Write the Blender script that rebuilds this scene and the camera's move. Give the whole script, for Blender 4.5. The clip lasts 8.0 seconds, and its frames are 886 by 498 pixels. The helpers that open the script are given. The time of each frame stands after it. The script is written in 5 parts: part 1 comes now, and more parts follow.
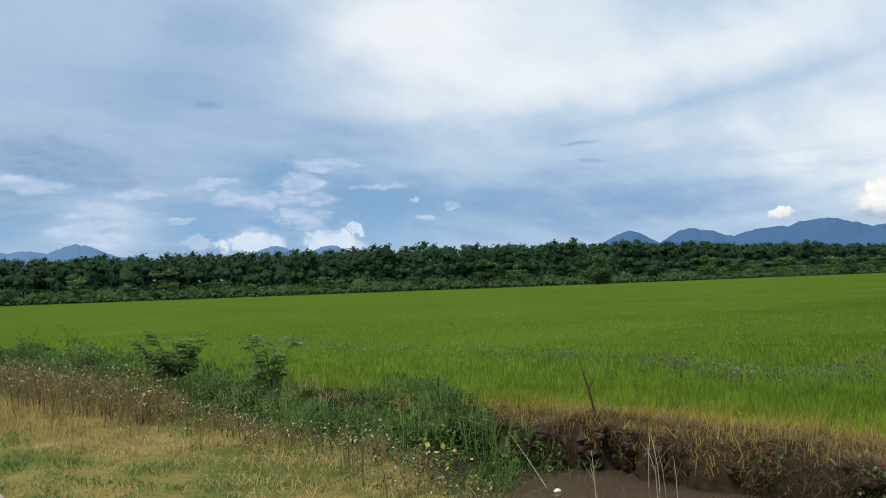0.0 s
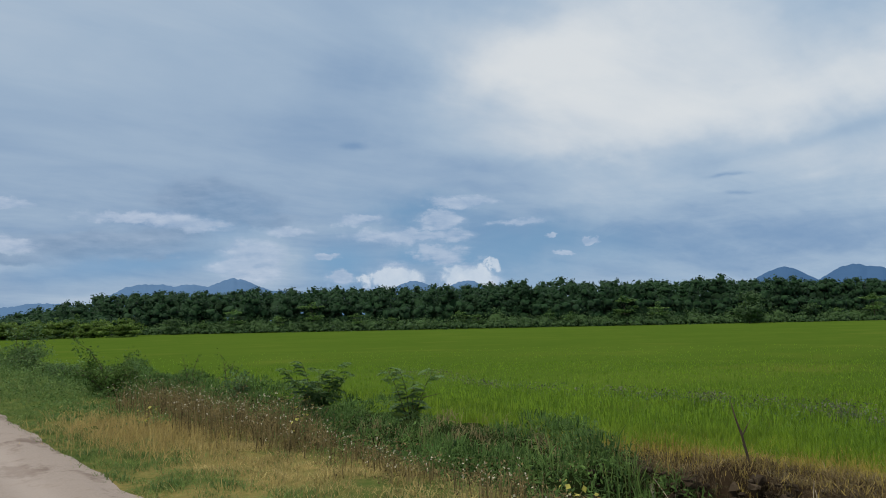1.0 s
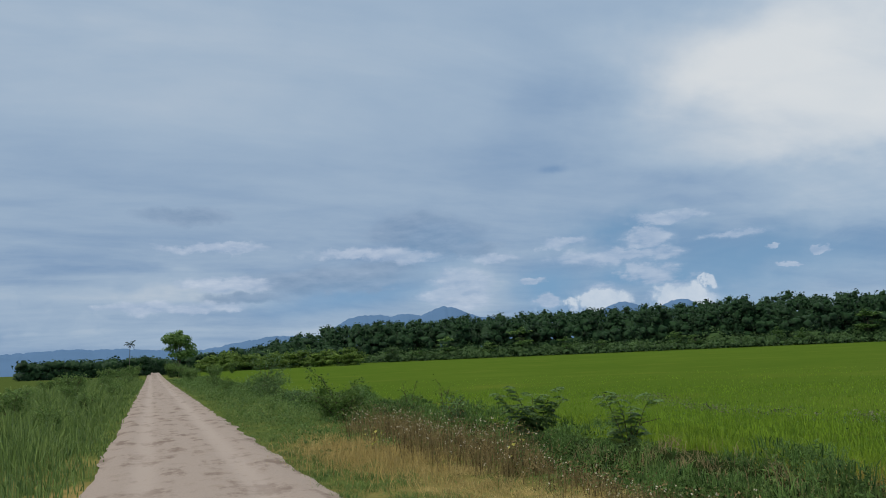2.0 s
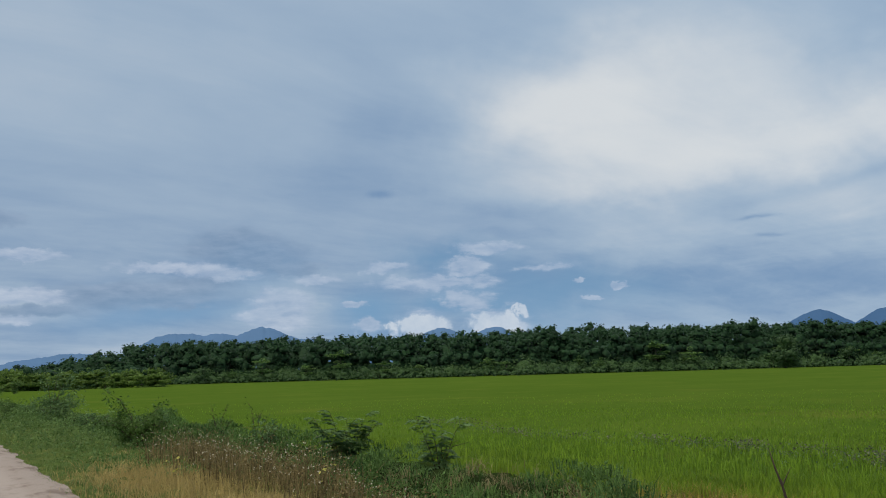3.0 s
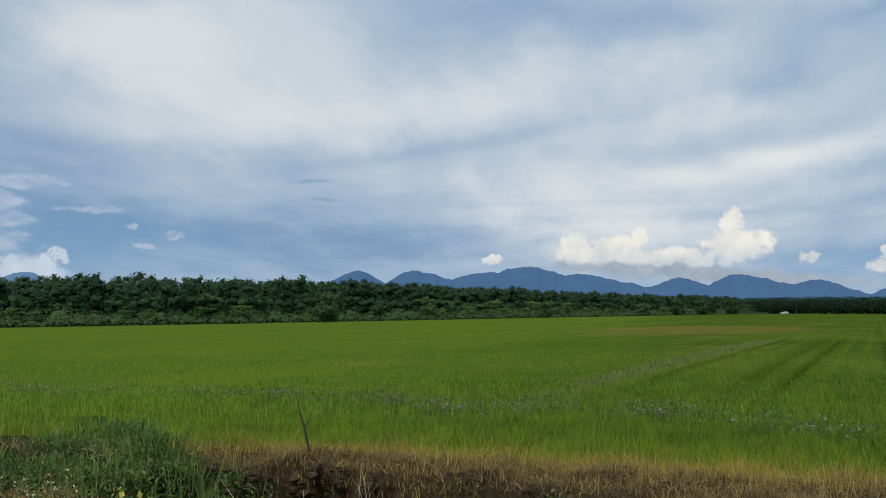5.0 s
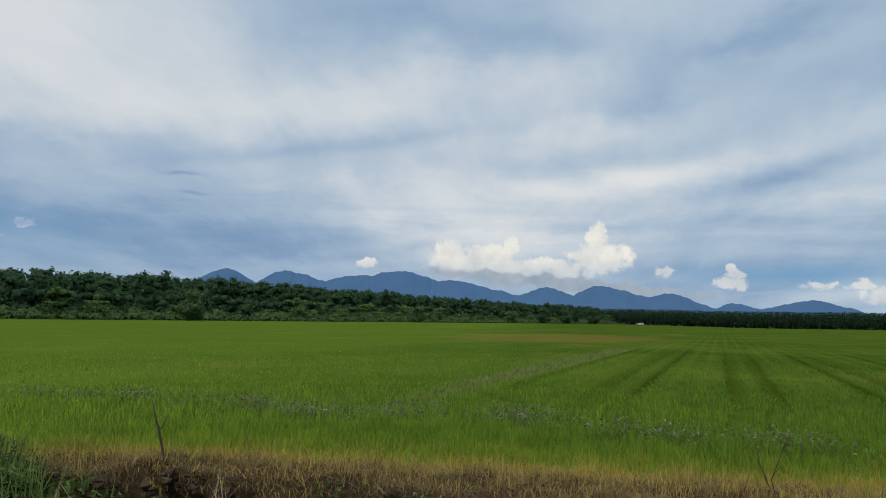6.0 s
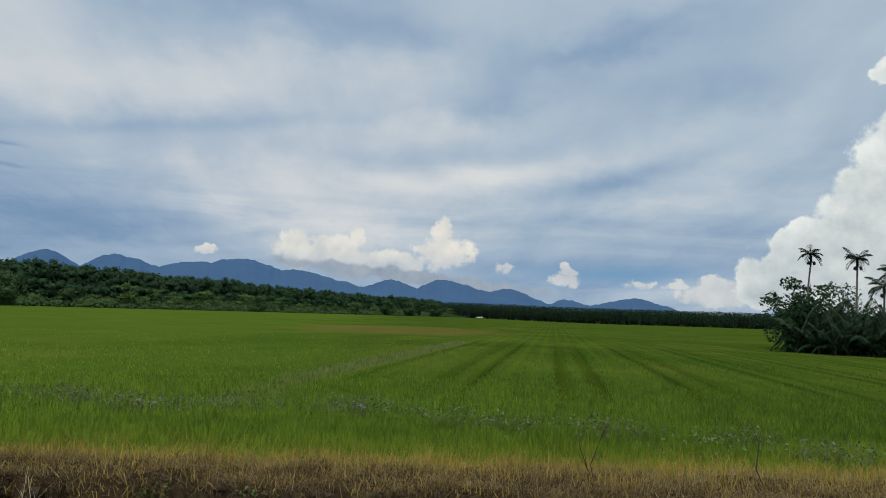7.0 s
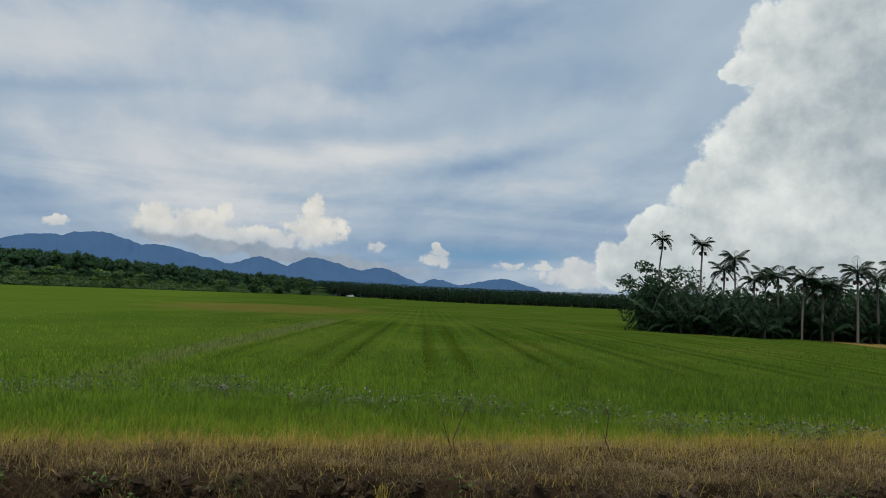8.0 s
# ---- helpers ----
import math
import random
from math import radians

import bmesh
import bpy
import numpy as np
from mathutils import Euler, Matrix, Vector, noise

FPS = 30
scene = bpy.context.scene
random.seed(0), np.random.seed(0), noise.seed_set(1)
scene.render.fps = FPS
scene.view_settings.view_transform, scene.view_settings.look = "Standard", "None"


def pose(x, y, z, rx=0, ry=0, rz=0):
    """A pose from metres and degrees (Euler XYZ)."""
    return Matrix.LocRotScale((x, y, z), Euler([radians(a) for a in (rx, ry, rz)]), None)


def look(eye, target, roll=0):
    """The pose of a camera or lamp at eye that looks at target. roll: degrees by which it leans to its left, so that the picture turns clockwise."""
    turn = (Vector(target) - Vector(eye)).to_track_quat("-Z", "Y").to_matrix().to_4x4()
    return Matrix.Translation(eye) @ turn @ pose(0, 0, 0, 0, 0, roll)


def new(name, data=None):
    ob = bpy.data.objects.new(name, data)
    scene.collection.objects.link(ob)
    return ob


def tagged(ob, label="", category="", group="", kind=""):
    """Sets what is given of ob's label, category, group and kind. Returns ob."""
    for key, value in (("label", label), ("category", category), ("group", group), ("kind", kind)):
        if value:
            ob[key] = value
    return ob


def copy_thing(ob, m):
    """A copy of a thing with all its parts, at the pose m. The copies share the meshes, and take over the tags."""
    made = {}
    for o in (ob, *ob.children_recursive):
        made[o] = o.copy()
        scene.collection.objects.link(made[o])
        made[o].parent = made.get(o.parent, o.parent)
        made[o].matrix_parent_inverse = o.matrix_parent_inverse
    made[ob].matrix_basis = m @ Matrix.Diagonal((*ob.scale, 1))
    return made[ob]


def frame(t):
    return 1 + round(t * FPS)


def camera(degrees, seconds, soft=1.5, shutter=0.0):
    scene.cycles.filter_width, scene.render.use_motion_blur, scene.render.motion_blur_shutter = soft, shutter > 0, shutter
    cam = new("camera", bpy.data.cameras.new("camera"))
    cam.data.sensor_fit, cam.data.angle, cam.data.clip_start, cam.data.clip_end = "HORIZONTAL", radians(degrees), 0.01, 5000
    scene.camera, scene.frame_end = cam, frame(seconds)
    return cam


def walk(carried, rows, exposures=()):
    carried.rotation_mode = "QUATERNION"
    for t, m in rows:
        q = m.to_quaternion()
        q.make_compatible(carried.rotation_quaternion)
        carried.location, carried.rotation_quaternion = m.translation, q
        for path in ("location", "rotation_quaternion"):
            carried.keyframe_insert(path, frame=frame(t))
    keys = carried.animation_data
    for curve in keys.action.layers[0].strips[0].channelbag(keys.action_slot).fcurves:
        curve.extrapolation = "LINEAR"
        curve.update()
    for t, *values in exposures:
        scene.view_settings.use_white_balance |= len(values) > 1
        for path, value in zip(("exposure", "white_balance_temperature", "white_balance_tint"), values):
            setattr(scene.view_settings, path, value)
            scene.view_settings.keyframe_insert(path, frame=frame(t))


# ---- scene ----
# Paddy field beside a sandy farm track. The track runs along +y, the field lies on the +x side.
# ---------------------------------------------------------------- camera
cam = camera(62.29, 8.0, soft=0.95)
PATH = [  # seconds, drift along the track, yaw, pitch, roll
    (0.0, 0.00, -48.22, 3.02, 2.09),
    (0.5, 0.03, -42.25, 5.71, 0.76),
    (1.0, 0.03, -37.61, 6.08, 1.14),
    (1.5, 0.07, -28.76, 6.85, 2.19),
    (1.7, 0.08, -24.68, 7.41, 2.50),
    (2.25, 0.08, -20.90, 9.10, 2.30),
    (2.8, 0.05, -29.76, 9.84, 1.55),
    (3.0, 0.03, -35.44, 9.76, 1.56),
    (3.5, -0.05, -48.06, 8.89, 2.33),
    (4.0, -0.07, -57.02, 7.11, 2.19),
    (4.5, -0.09, -63.85, 5.75, 1.55),
    (4.7, -0.09, -66.15, 5.52, 1.35),
    (5.8, -0.11, -77.03, 5.60, -0.45),
    (6.0, -0.12, -79.18, 5.64, -0.66),
    (6.5, -0.14, -85.12, 5.54, -1.18),
    (7.0, -0.14, -91.30, 5.23, -1.70),
    (7.5, -0.17, -98.49, 4.44, -1.85),
    (8.0, -0.18, -101.32, 3.92, -2.16),
]
EYE = 1.6
walk(cam, [(t, pose(0, y, EYE, 90 + pitch, roll, yaw)) for t, y, yaw, pitch, roll in PATH],
     exposures=[(0.0, 0.32), (0.5, 0.12), (1.5, -0.02), (3.0, -0.06), (5.0, 0.0), (6.5, -0.10), (8.0, -0.22)])

# ---------------------------------------------------------------- sky and sun
SUN_AZ, SUN_EL = 285.0, 58.0   # degrees clockwise from the track, and above the horizon


class S:
    """A socket with arithmetic, to write node trees as formulas."""
    tree = None

    def __init__(self, sock):
        self.sock = sock

    @staticmethod
    def math(op, *args, clamp=False):
        n = S.tree.nodes.new("ShaderNodeMath")
        n.operation, n.use_clamp = op, clamp
        for i, a in enumerate(args):
            if isinstance(a, S):
                S.tree.links.new(a.sock, n.inputs[i])
            else:
                n.inputs[i].default_value = a
        return S(n.outputs[0])

    def __add__(self, o): return S.math("ADD", self, o)
    def __radd__(self, o): return S.math("ADD", self, o)
    def __sub__(self, o): return S.math("SUBTRACT", self, o)
    def __rsub__(self, o): return S.math("SUBTRACT", o, self)
    def __mul__(self, o): return S.math("MULTIPLY", self, o)
    def __rmul__(self, o): return S.math("MULTIPLY", self, o)
    def __truediv__(self, o): return S.math("DIVIDE", self, o)


def step(x, a, b):
    """Smooth step of x from a to b, 0 to 1."""
    n = S.tree.nodes.new("ShaderNodeMapRange")
    n.interpolation_type = "SMOOTHSTEP"
    n.inputs[1].default_value, n.inputs[2].default_value = a, b
    S.tree.links.new(x.sock, n.inputs[0])
    return S(n.outputs[0])


def vec(x, y, z):
    n = S.tree.nodes.new("ShaderNodeCombineXYZ")
    for i, a in enumerate((x, y, z)):
        if isinstance(a, S):
            S.tree.links.new(a.sock, n.inputs[i])
        else:
            n.inputs[i].default_value = a
    return S(n.outputs[0])


def parts_of(v):
    n = S.tree.nodes.new("ShaderNodeSeparateXYZ")
    S.tree.links.new(v.sock, n.inputs[0])
    return [S(o) for o in n.outputs]


def scaled(v, sx, sy, sz):
    n = S.tree.nodes.new("ShaderNodeVectorMath")
    n.operation = "MULTIPLY"
    S.tree.links.new(v.sock, n.inputs[0])
    n.inputs[1].default_value = (sx, sy, sz)
    return S(n.outputs[0])


def fbm(v, scale, detail=5.0, rough=0.55, distort=0.0):
    n = S.tree.nodes.new("ShaderNodeTexNoise")
    S.tree.links.new(v.sock, n.inputs["Vector"])
    n.inputs["Scale"].default_value, n.inputs["Detail"].default_value = scale, detail
    n.inputs["Roughness"].default_value, n.inputs["Distortion"].default_value = rough, distort
    return S(n.outputs[0])


def mix(f, a, b):
    n = S.tree.nodes.new("ShaderNodeMix")
    n.data_type = "RGBA"
    for i, x in ((0, f), (6, a), (7, b)):
        if isinstance(x, S):
            S.tree.links.new(x.sock, n.inputs[i])
        elif i == 0:
            n.inputs[i].default_value = x
        else:
            n.inputs[i].default_value = (*x, 1)
    return S(n.outputs[2])


def biggest(items):
    out = items[0]
    for i in items[1:]:
        out = S.math("MAXIMUM", out, i)
    return out


def total(items):
    out = items[0]
    for i in items[1:]:
        out = out + i
    return out


def build_sky():
    world = bpy.data.worlds.new("overcast_sky")
    scene.world = world
    world.use_nodes = True
    t = S.tree = world.node_tree
    t.nodes.clear()
    tc = t.nodes.new("ShaderNodeTexCoord")
    d = S(tc.outputs["Generated"])
    dx, dy, dz = parts_of(d)
    deg = 180 / math.pi
    az = S.math("ARCTAN2", dx, dy) * deg
    el = S.math("ARCSINE", dz) * deg

    # turbulence that bends the outlines of all cloud forms
    w1, w2 = fbm(d, 7.0, 4), fbm(scaled(d, 1.0, 1.0, 1.7), 8.5, 4)
    w3, w4 = fbm(d, 38.0, 5), fbm(scaled(d, 1.0, 1.0, 1.3), 33.0, 5)
    saz = az + (w1 - 0.5) * 9.0 + (w3 - 0.5) * 2.0
    sel = el + (w2 - 0.5) * 5.0 + (w4 - 0.5) * 1.2
    caz = az + (w3 - 0.5) * 2.2
    cel = el + (w4 - 0.5) * 1.6

    def spread(a, e, a0, e0, ra, re, turn=0.0):
        c, s_ = math.cos(radians(turn)), math.sin(radians(turn))
        u = (a - a0) * (c / ra) + (e - e0) * (s_ / ra)
        v = (e - e0) * (c / re) - (a - a0) * (s_ / re)
        return u * u + v * v

    def soft(a0, e0, ra, re, amp, turn=0.0):
        return S.math("EXPONENT", spread(saz, sel, a0, e0, ra, re, turn) * -1.0) * amp

    def calm(a0, e0, ra, re, amp, turn=0.0):
        return S.math("EXPONENT", spread(caz, el + (w2 - 0.5) * 1.6, a0, e0, ra, re, turn) * -1.0) * amp

    def lump(a0, e0, ra, re):
        return 1.0 - spread(caz, cel, a0, e0, ra, re)

    # high layer: streaked sheets of pale cloud, seen in perspective
    plane = vec(dx / (dz + 0.16), dy / (dz + 0.16), 0.0)
    streak = fbm(scaled(plane, 0.55, 1.5, 1.0), 1.6, 6, 0.55, 0.4)
    veil = fbm(plane, 0.9, 4, 0.5, 0.3)
    bands = fbm(vec(az * 0.045, el * 0.30, w1 * 1.2), 1.0, 6, 0.58, 0.5)
    bright = total([
        soft(45, 19.5, 13, 4.6, 0.24, 8), soft(44, 19.6, 5, 1.8, 0.14, 6), soft(60, 20, 10, 7, 0.22), soft(53, 14, 13, 3, 0.20, 6),
        soft(72, 16.5, 14, 2.6, 0.34, 7), soft(68, 9.5, 15, 2.6, 0.26, 6), soft(76, 7.5, 7, 3.5, 0.26), calm(83.5, 6.6, 6, 2.6, 0.30), calm(89, 5.2, 8, 1.8, 0.16), soft(92, 9.5, 14, 5.0, 0.10), soft(80, 9.6, 5, 2.0, 0.12),
        soft(88, 14.3, 11, 2.0, 0.28, 5), calm(86.6, 10.4, 4.2, 1.0, 0.34, -8), calm(95, 11.0, 6.5, 1.0, 0.36, 7), calm(92, 11.6, 2.5, 0.8, 0.2),
        soft(112, 13.5, 9, 2.2, 0.22, 10), calm(111, 8.8, 8, 1.2, 0.20, 6), soft(78, 20, 5, 3, 0.14), calm(102, 5.4, 10, 1.0, 0.14),
        soft(32, 19, 7, 5, -0.20, 30), soft(26, 13, 9, 3, -0.10), soft(74, 22.8, 8, 1.8, -0.18), soft(87, 21.5, 7, 1.6, -0.26, -6),
        soft(96, 17.4, 4, 1.6, -0.16), soft(104, 20.8, 8, 1.5, -0.30, 10), calm(104.5, 10.7, 5.5, 0.8, -0.40, 14), calm(94.5, 16.3, 3.5, 0.9, -0.18),
        calm(99, 7.5, 9, 0.7, -0.20), calm(64.5, 12.5, 8.5, 0.5, -0.15, 9), calm(75, 14.0, 8, 0.5, -0.14, 6), soft(113, 17, 6, 3, -0.16),
        soft(46, 12.0, 9, 1.4, -0.16), soft(56, 7.0, 13, 2.2, -0.10), calm(59.5, 10.6, 1.2, 0.14, -0.3), calm(60, 9.2, 1.2, 0.13, -0.22), calm(31, 14.3, 1.0, 0.3, -0.25),
        soft(23.5, 5.2, 3, 1.8, 0.26), soft(5, 5.8, 7, 0.9, 0.14), soft(50, 17, 12, 4, 0.14, 8),
        soft(36, 7.2, 5, 2.0, 0.10), calm(21.5, 9.4, 3.6, 1.3, -0.16), calm(15.5, 5.2, 7, 1.2, -0.25, 5),
        calm(5, 4.0, 6, 0.7, -0.20), soft(-4, 21, 9, 5, 0.06),
        soft(16, 22.5, 24, 5, 0.12), soft(41, 22, 7, 4, 0.16), soft(86, 18, 16, 5, 0.10), soft(38, 10, 8, 4, -0.10), soft(75, 6, 6, 3, -0.08), soft(50, 23, 5, 4, 0.14, 60),
    ])
    low_sky = 1.0 - step(el, 6.0, 15.0)
    v = S.math("ADD", bright + 0.42 - (1.0 - step(el, 8.0, 15.0)) * (1.0 - step(az, 70.0, 95.0)) * 0.10, (streak - 0.5) * 0.60 + (veil - 0.5) * 0.35 + (bands - 0.5) * (low_sky * 1.0 + 0.15), clamp=True)
    cloud = mix(step(v, 0.0, 0.55), (0.200, 0.322, 0.505), (0.370, 0.486, 0.622))
    cloud = mix(step(v, 0.42, 1.08), cloud, (0.705, 0.740, 0.765))

    # clear gaps low over the field
    clear = S.math("ADD", total([
        soft(44, 6.0, 8, 2.6, 0.85), soft(35, 9.2, 4, 1.2, 0.8), calm(21.5, 8.4, 3, 1.8, 0.45), calm(15.5, 5.0, 7, 1.2, 0.6, 5),
        calm(29.8, 5.0, 2.6, 1.8, 0.9), calm(36.5, 5.6, 3, 0.8, 0.7), calm(105, 3.6, 8, 0.7, 0.95), soft(56, 5.5, 9, 2.0, 0.12)]), -0.02, clamp=True)

    # cumulus: crisp heaps, modelled by light from above
    puff = fbm(d, 22.0, 8, 0.60)
    puff_up = fbm(S(add_offset(t, d, (0.006, -0.004, 0.016))), 22.0, 8, 0.60)
    relief = (puff - puff_up) * 1.9
    layer = fbm(scaled(d, 1.0, 1.0, 3.2), 17.0, 7, 0.58)   # flat-lying scud
    layer_up = fbm(scaled(S(add_offset(t, d, (0.004, -0.003, 0.007))), 1.0, 1.0, 3.2), 17.0, 7, 0.58)
    far_heap = biggest([lump(39.0, 9.7, 3.4, 0.8), lump(35.6, 7.1, 6.2, 0.8), lump(43.8, 8.1, 3.2, 0.4), lump(31.3, 8.5, 2.4, 0.55), lump(37.6, 5.7, 2.6, 1.4), lump(37.6, 8.3, 2.4, 1.1), lump(34.0, 4.2, 2.4, 1.2), lump(39.9, 4.2, 3.2, 1.4),
                        lump(22.9, 4.9, 3.4, 2.1), lump(18.9, 7.9, 2.8, 0.55), lump(49.3, 6.4, 0.8, 0.26), lump(46.2, 7.0, 0.7, 0.22), lump(28.6, 5.6, 1.6, 0.4), lump(47.2, 5.5, 1.2, 0.2),
                        lump(14.9, 8.3, 5.4, 0.55), lump(4.6, 8.8, 4.4, 0.5), lump(5.0, 6.1, 4.4, 0.7), lump(1.8, 4.4, 6.0, 0.6), lump(25.5, 7.6, 2.6, 0.5), lump(29.6, 3.9, 1.6, 0.7)])
    m_far = step(far_heap + (layer - 0.5) * 2.0 + (w3 - 0.5) * 0.7, 0.0, 0.80)
    gloom = biggest([lump(20.6, 9.6, 4.6, 1.9), lump(13.6, 6.2, 7.5, 1.1), lump(6.5, 5.0, 3.6, 0.5), lump(2.0, 11.1, 3.4, 0.7), lump(17.0, 7.2, 3.0, 0.7), lump(24.0, 8.4, 2.4, 0.7)])
    m_gloom = step(gloom + (layer - 0.5) * 1.9, -0.45, 0.85) * 0.80
    m_crisp = step(biggest([lump(33.7, 3.7, 2.6, 1.2), lump(40.0, 3.6, 3.0, 1.5), lump(41.7, 4.7, 0.9, 0.6)]) + (puff - 0.5) * 2.4 + (w3 - 0.5) * 0.8, 0.02, 0.50)
    near_heap = biggest([lump(85.0, 4.1, 7.5, 0.9), lump(81.5, 4.6, 4.2, 1.3), lump(84.4, 5.8, 0.8, 0.9), lump(79.8, 5.2, 1.4, 1.3), lump(86.6, 4.2, 1.6, 1.1), lump(91.3, 4.9, 2.5, 1.3),
                         lump(91.1, 6.6, 0.85, 1.3), lump(73.1, 4.5, 0.95, 0.5), lump(96.0, 3.8, 0.9, 0.5), lump(100.6, 3.1, 1.1, 0.7),
                         lump(100.8, 3.8, 0.6, 0.5), lump(112.6, 2.0, 4.0, 1.0), lump(106.5, 2.8, 1.3, 0.40), lump(108.9, 2.7, 1.1, 0.35), lump(111.8, 2.9, 1.6, 0.7)])
    fine_puff = fbm(d, 60.0, 6, 0.6)
    m_near = step(near_heap * 1.15 + (puff - 0.5) * 3.0 + (fine_puff - 0.5) * 2.2, -0.10, 0.72)
    tower = biggest([lump(115.6, 3.0, 3.0, 2.4), lump(118.6, 5.0, 3.6, 3.0), lump(122.5, 7.5, 4.6, 4.6), lump(127, 10, 7, 6.5), lump(129, 17, 6.5, 7),
                     lump(124.8, 17.0, 3.2, 1.2), lump(131, 23, 6, 6), lump(136, 10, 12, 12), lump(126, 4, 12, 4.5), lump(150, 12, 14, 14)])
    m_tower = step(tower + (puff - 0.5) * 1.5, 0.05, 0.32)
    haze_low = step(el, 3.2, 5.0)
    body = S.math("ADD", relief + 0.62, haze_low * 0.20, clamp=True)
    heap_col = mix(body, (0.53, 0.57, 0.595), (0.82, 0.815, 0.765))
    billow, billow_up = fbm(d, 10.0, 5, 0.5), fbm(S(add_offset(t, d, (0.01, -0.01, 0.03))), 10.0, 5, 0.5)
    tower_shade = S.math("ADD", relief * 0.55 + (billow - billow_up) * 1.1 + 0.52,
                         total([soft(131.5, 16.5, 4.5, 4.0, -0.55), soft(133, 9.5, 5, 3, -0.30), soft(126.5, 13.5, 3, 2, -0.22), calm(129, 6.9, 3.5, 1.2, 0.2), soft(124, 8, 5, 4, 0.16),
                                soft(127, 21, 3, 4, 0.20), soft(127, 2.6, 9, 2.4, -0.30)]), clamp=True)
    rim = step(tower * -1.0, -0.75, -0.12)
    tower_col = mix(S.math("ADD", tower_shade, rim * 0.25, clamp=True), (0.36, 0.445, 0.505), (0.755, 0.825, 0.845))
    far_col = mix(S.math("ADD", (layer - layer_up) * 2.4 + relief * 0.4, 0.42, clamp=True), (0.34, 0.45, 0.62), (0.62, 0.69, 0.80))

    # low grey bank of cloud along the mountain tops
    bank = S.math("EXPONENT", spread(az + (w3 - 0.5) * 3.0, cel, 88.0, 3.0, 11, 0.62, -5.5) * -1.0)
    low_bank = step(bank * ((puff - 0.5) * 2.2 + 1.0), 0.18, 0.62) * 0.92

    col = mix(m_gloom, cloud, mix(S.math("ADD", (layer - layer_up) * 2.0, 0.4, clamp=True), (0.185, 0.290, 0.440), (0.34, 0.445, 0.595)))
    col = mix(m_far * 0.70, col, far_col)
    col = mix(m_crisp, col, mix(S.math("ADD", relief * 0.8, 0.6, clamp=True), (0.40, 0.52, 0.67), (0.64, 0.71, 0.79)))
    cover = biggest([1.0 - clear, m_far * 0.85, m_gloom, m_crisp])
    col = mix(m_near * (0.55 + step(el, 3.6, 5.2) * 0.45), col, heap_col)
    col = mix(low_bank, col, mix(S.math("ADD", relief, 0.4, clamp=True), (0.270, 0.340, 0.430), (0.42, 0.480, 0.555)))
    col = mix(m_tower, col, tower_col)
    cover = biggest([cover, m_near, low_bank, m_tower])

    # the cover thins from the road towards the palms
    col = mix(step(az, 10.0, 75.0), scaled(col, 0.94, 0.94, 0.95), col)
    col = mix(step(az, 75.0, 115.0), col, scaled(col, 1.17, 1.12, 1.06))

    # an overcast dome is whitest and brightest overhead
    col = mix(step(el, 27.0, 60.0), col, (1.08, 1.035, 0.94))

    sky = t.nodes.new("ShaderNodeTexSky")
    sky.sky_type, sky.sun_disc = "NISHITA", False
    sky.sun_elevation, sky.sun_rotation = radians(SUN_EL), radians(SUN_AZ)
    sky.altitude, sky.air_density, sky.dust_density, sky.ozone_density = 0, 1.0, 1.0, 0.35
    blue, grey = t.nodes.new("ShaderNodeBackground"), t.nodes.new("ShaderNodeBackground")
    lifted = t.nodes.new("ShaderNodeVectorMath")   # deep blue, as higher in the dome
    lifted.operation = "NORMALIZE"
    t.links.new(add_offset(t, d, (0.0, 0.0, 0.30)), lifted.inputs[0])
    t.links.new(lifted.outputs[0], sky.inputs[0])
    tint = t.nodes.new("ShaderNodeVectorMath")
    tint.operation = "MULTIPLY"
    tint.inputs[1].default_value = (0.80, 1.0, 0.98)
    t.links.new(sky.outputs[0], tint.inputs[0])
    t.links.new(tint.outputs[0], blue.inputs[0])
    blue.inputs[1].default_value = 0.14
    t.links.new(col.sock, grey.inputs[0])
    grey.inputs[1].default_value = 1.0
    both, out = t.nodes.new("ShaderNodeMixShader"), t.nodes.new("ShaderNodeOutputWorld")
    t.links.new(cover.sock, both.inputs[0])
    t.links.new(blue.outputs[0], both.inputs[1])
    t.links.new(grey.outputs[0], both.inputs[2])
    t.links.new(both.outputs[0], out.inputs[0])


def add_offset(tree, v, off):
    n = tree.nodes.new("ShaderNodeVectorMath")
    n.operation = "ADD"
    tree.links.new(v.sock, n.inputs[0])
    n.inputs[1].default_value = off
    return n.outputs[0]


build_sky()
sun = new("sun", bpy.data.lights.new("sun", "SUN"))
sun.data.energy, sun.data.angle, sun.data.color = 1.62, radians(16), (1.0, 0.93, 0.79)
sun_dir = Vector((math.sin(radians(SUN_AZ)) * math.cos(radians(SUN_EL)), math.cos(radians(SUN_AZ)) * math.cos(radians(SUN_EL)), math.sin(radians(SUN_EL))))
sun.matrix_world = look(sun_dir * 100, (0, 0, 0))


# ---------------------------------------------------------------- materials
def material(name):
    m = bpy.data.materials.new(name)
    m.use_nodes = True
    S.tree = m.node_tree
    S.tree.nodes.clear()
    return m


def place():
    return S(S.tree.nodes.new("ShaderNodeNewGeometry").outputs["Position"])


def island():
    return S(S.tree.nodes.new("ShaderNodeNewGeometry").outputs["Random Per Island"])


def each():
    return S(S.tree.nodes.new("ShaderNodeObjectInfo").outputs["Random"])


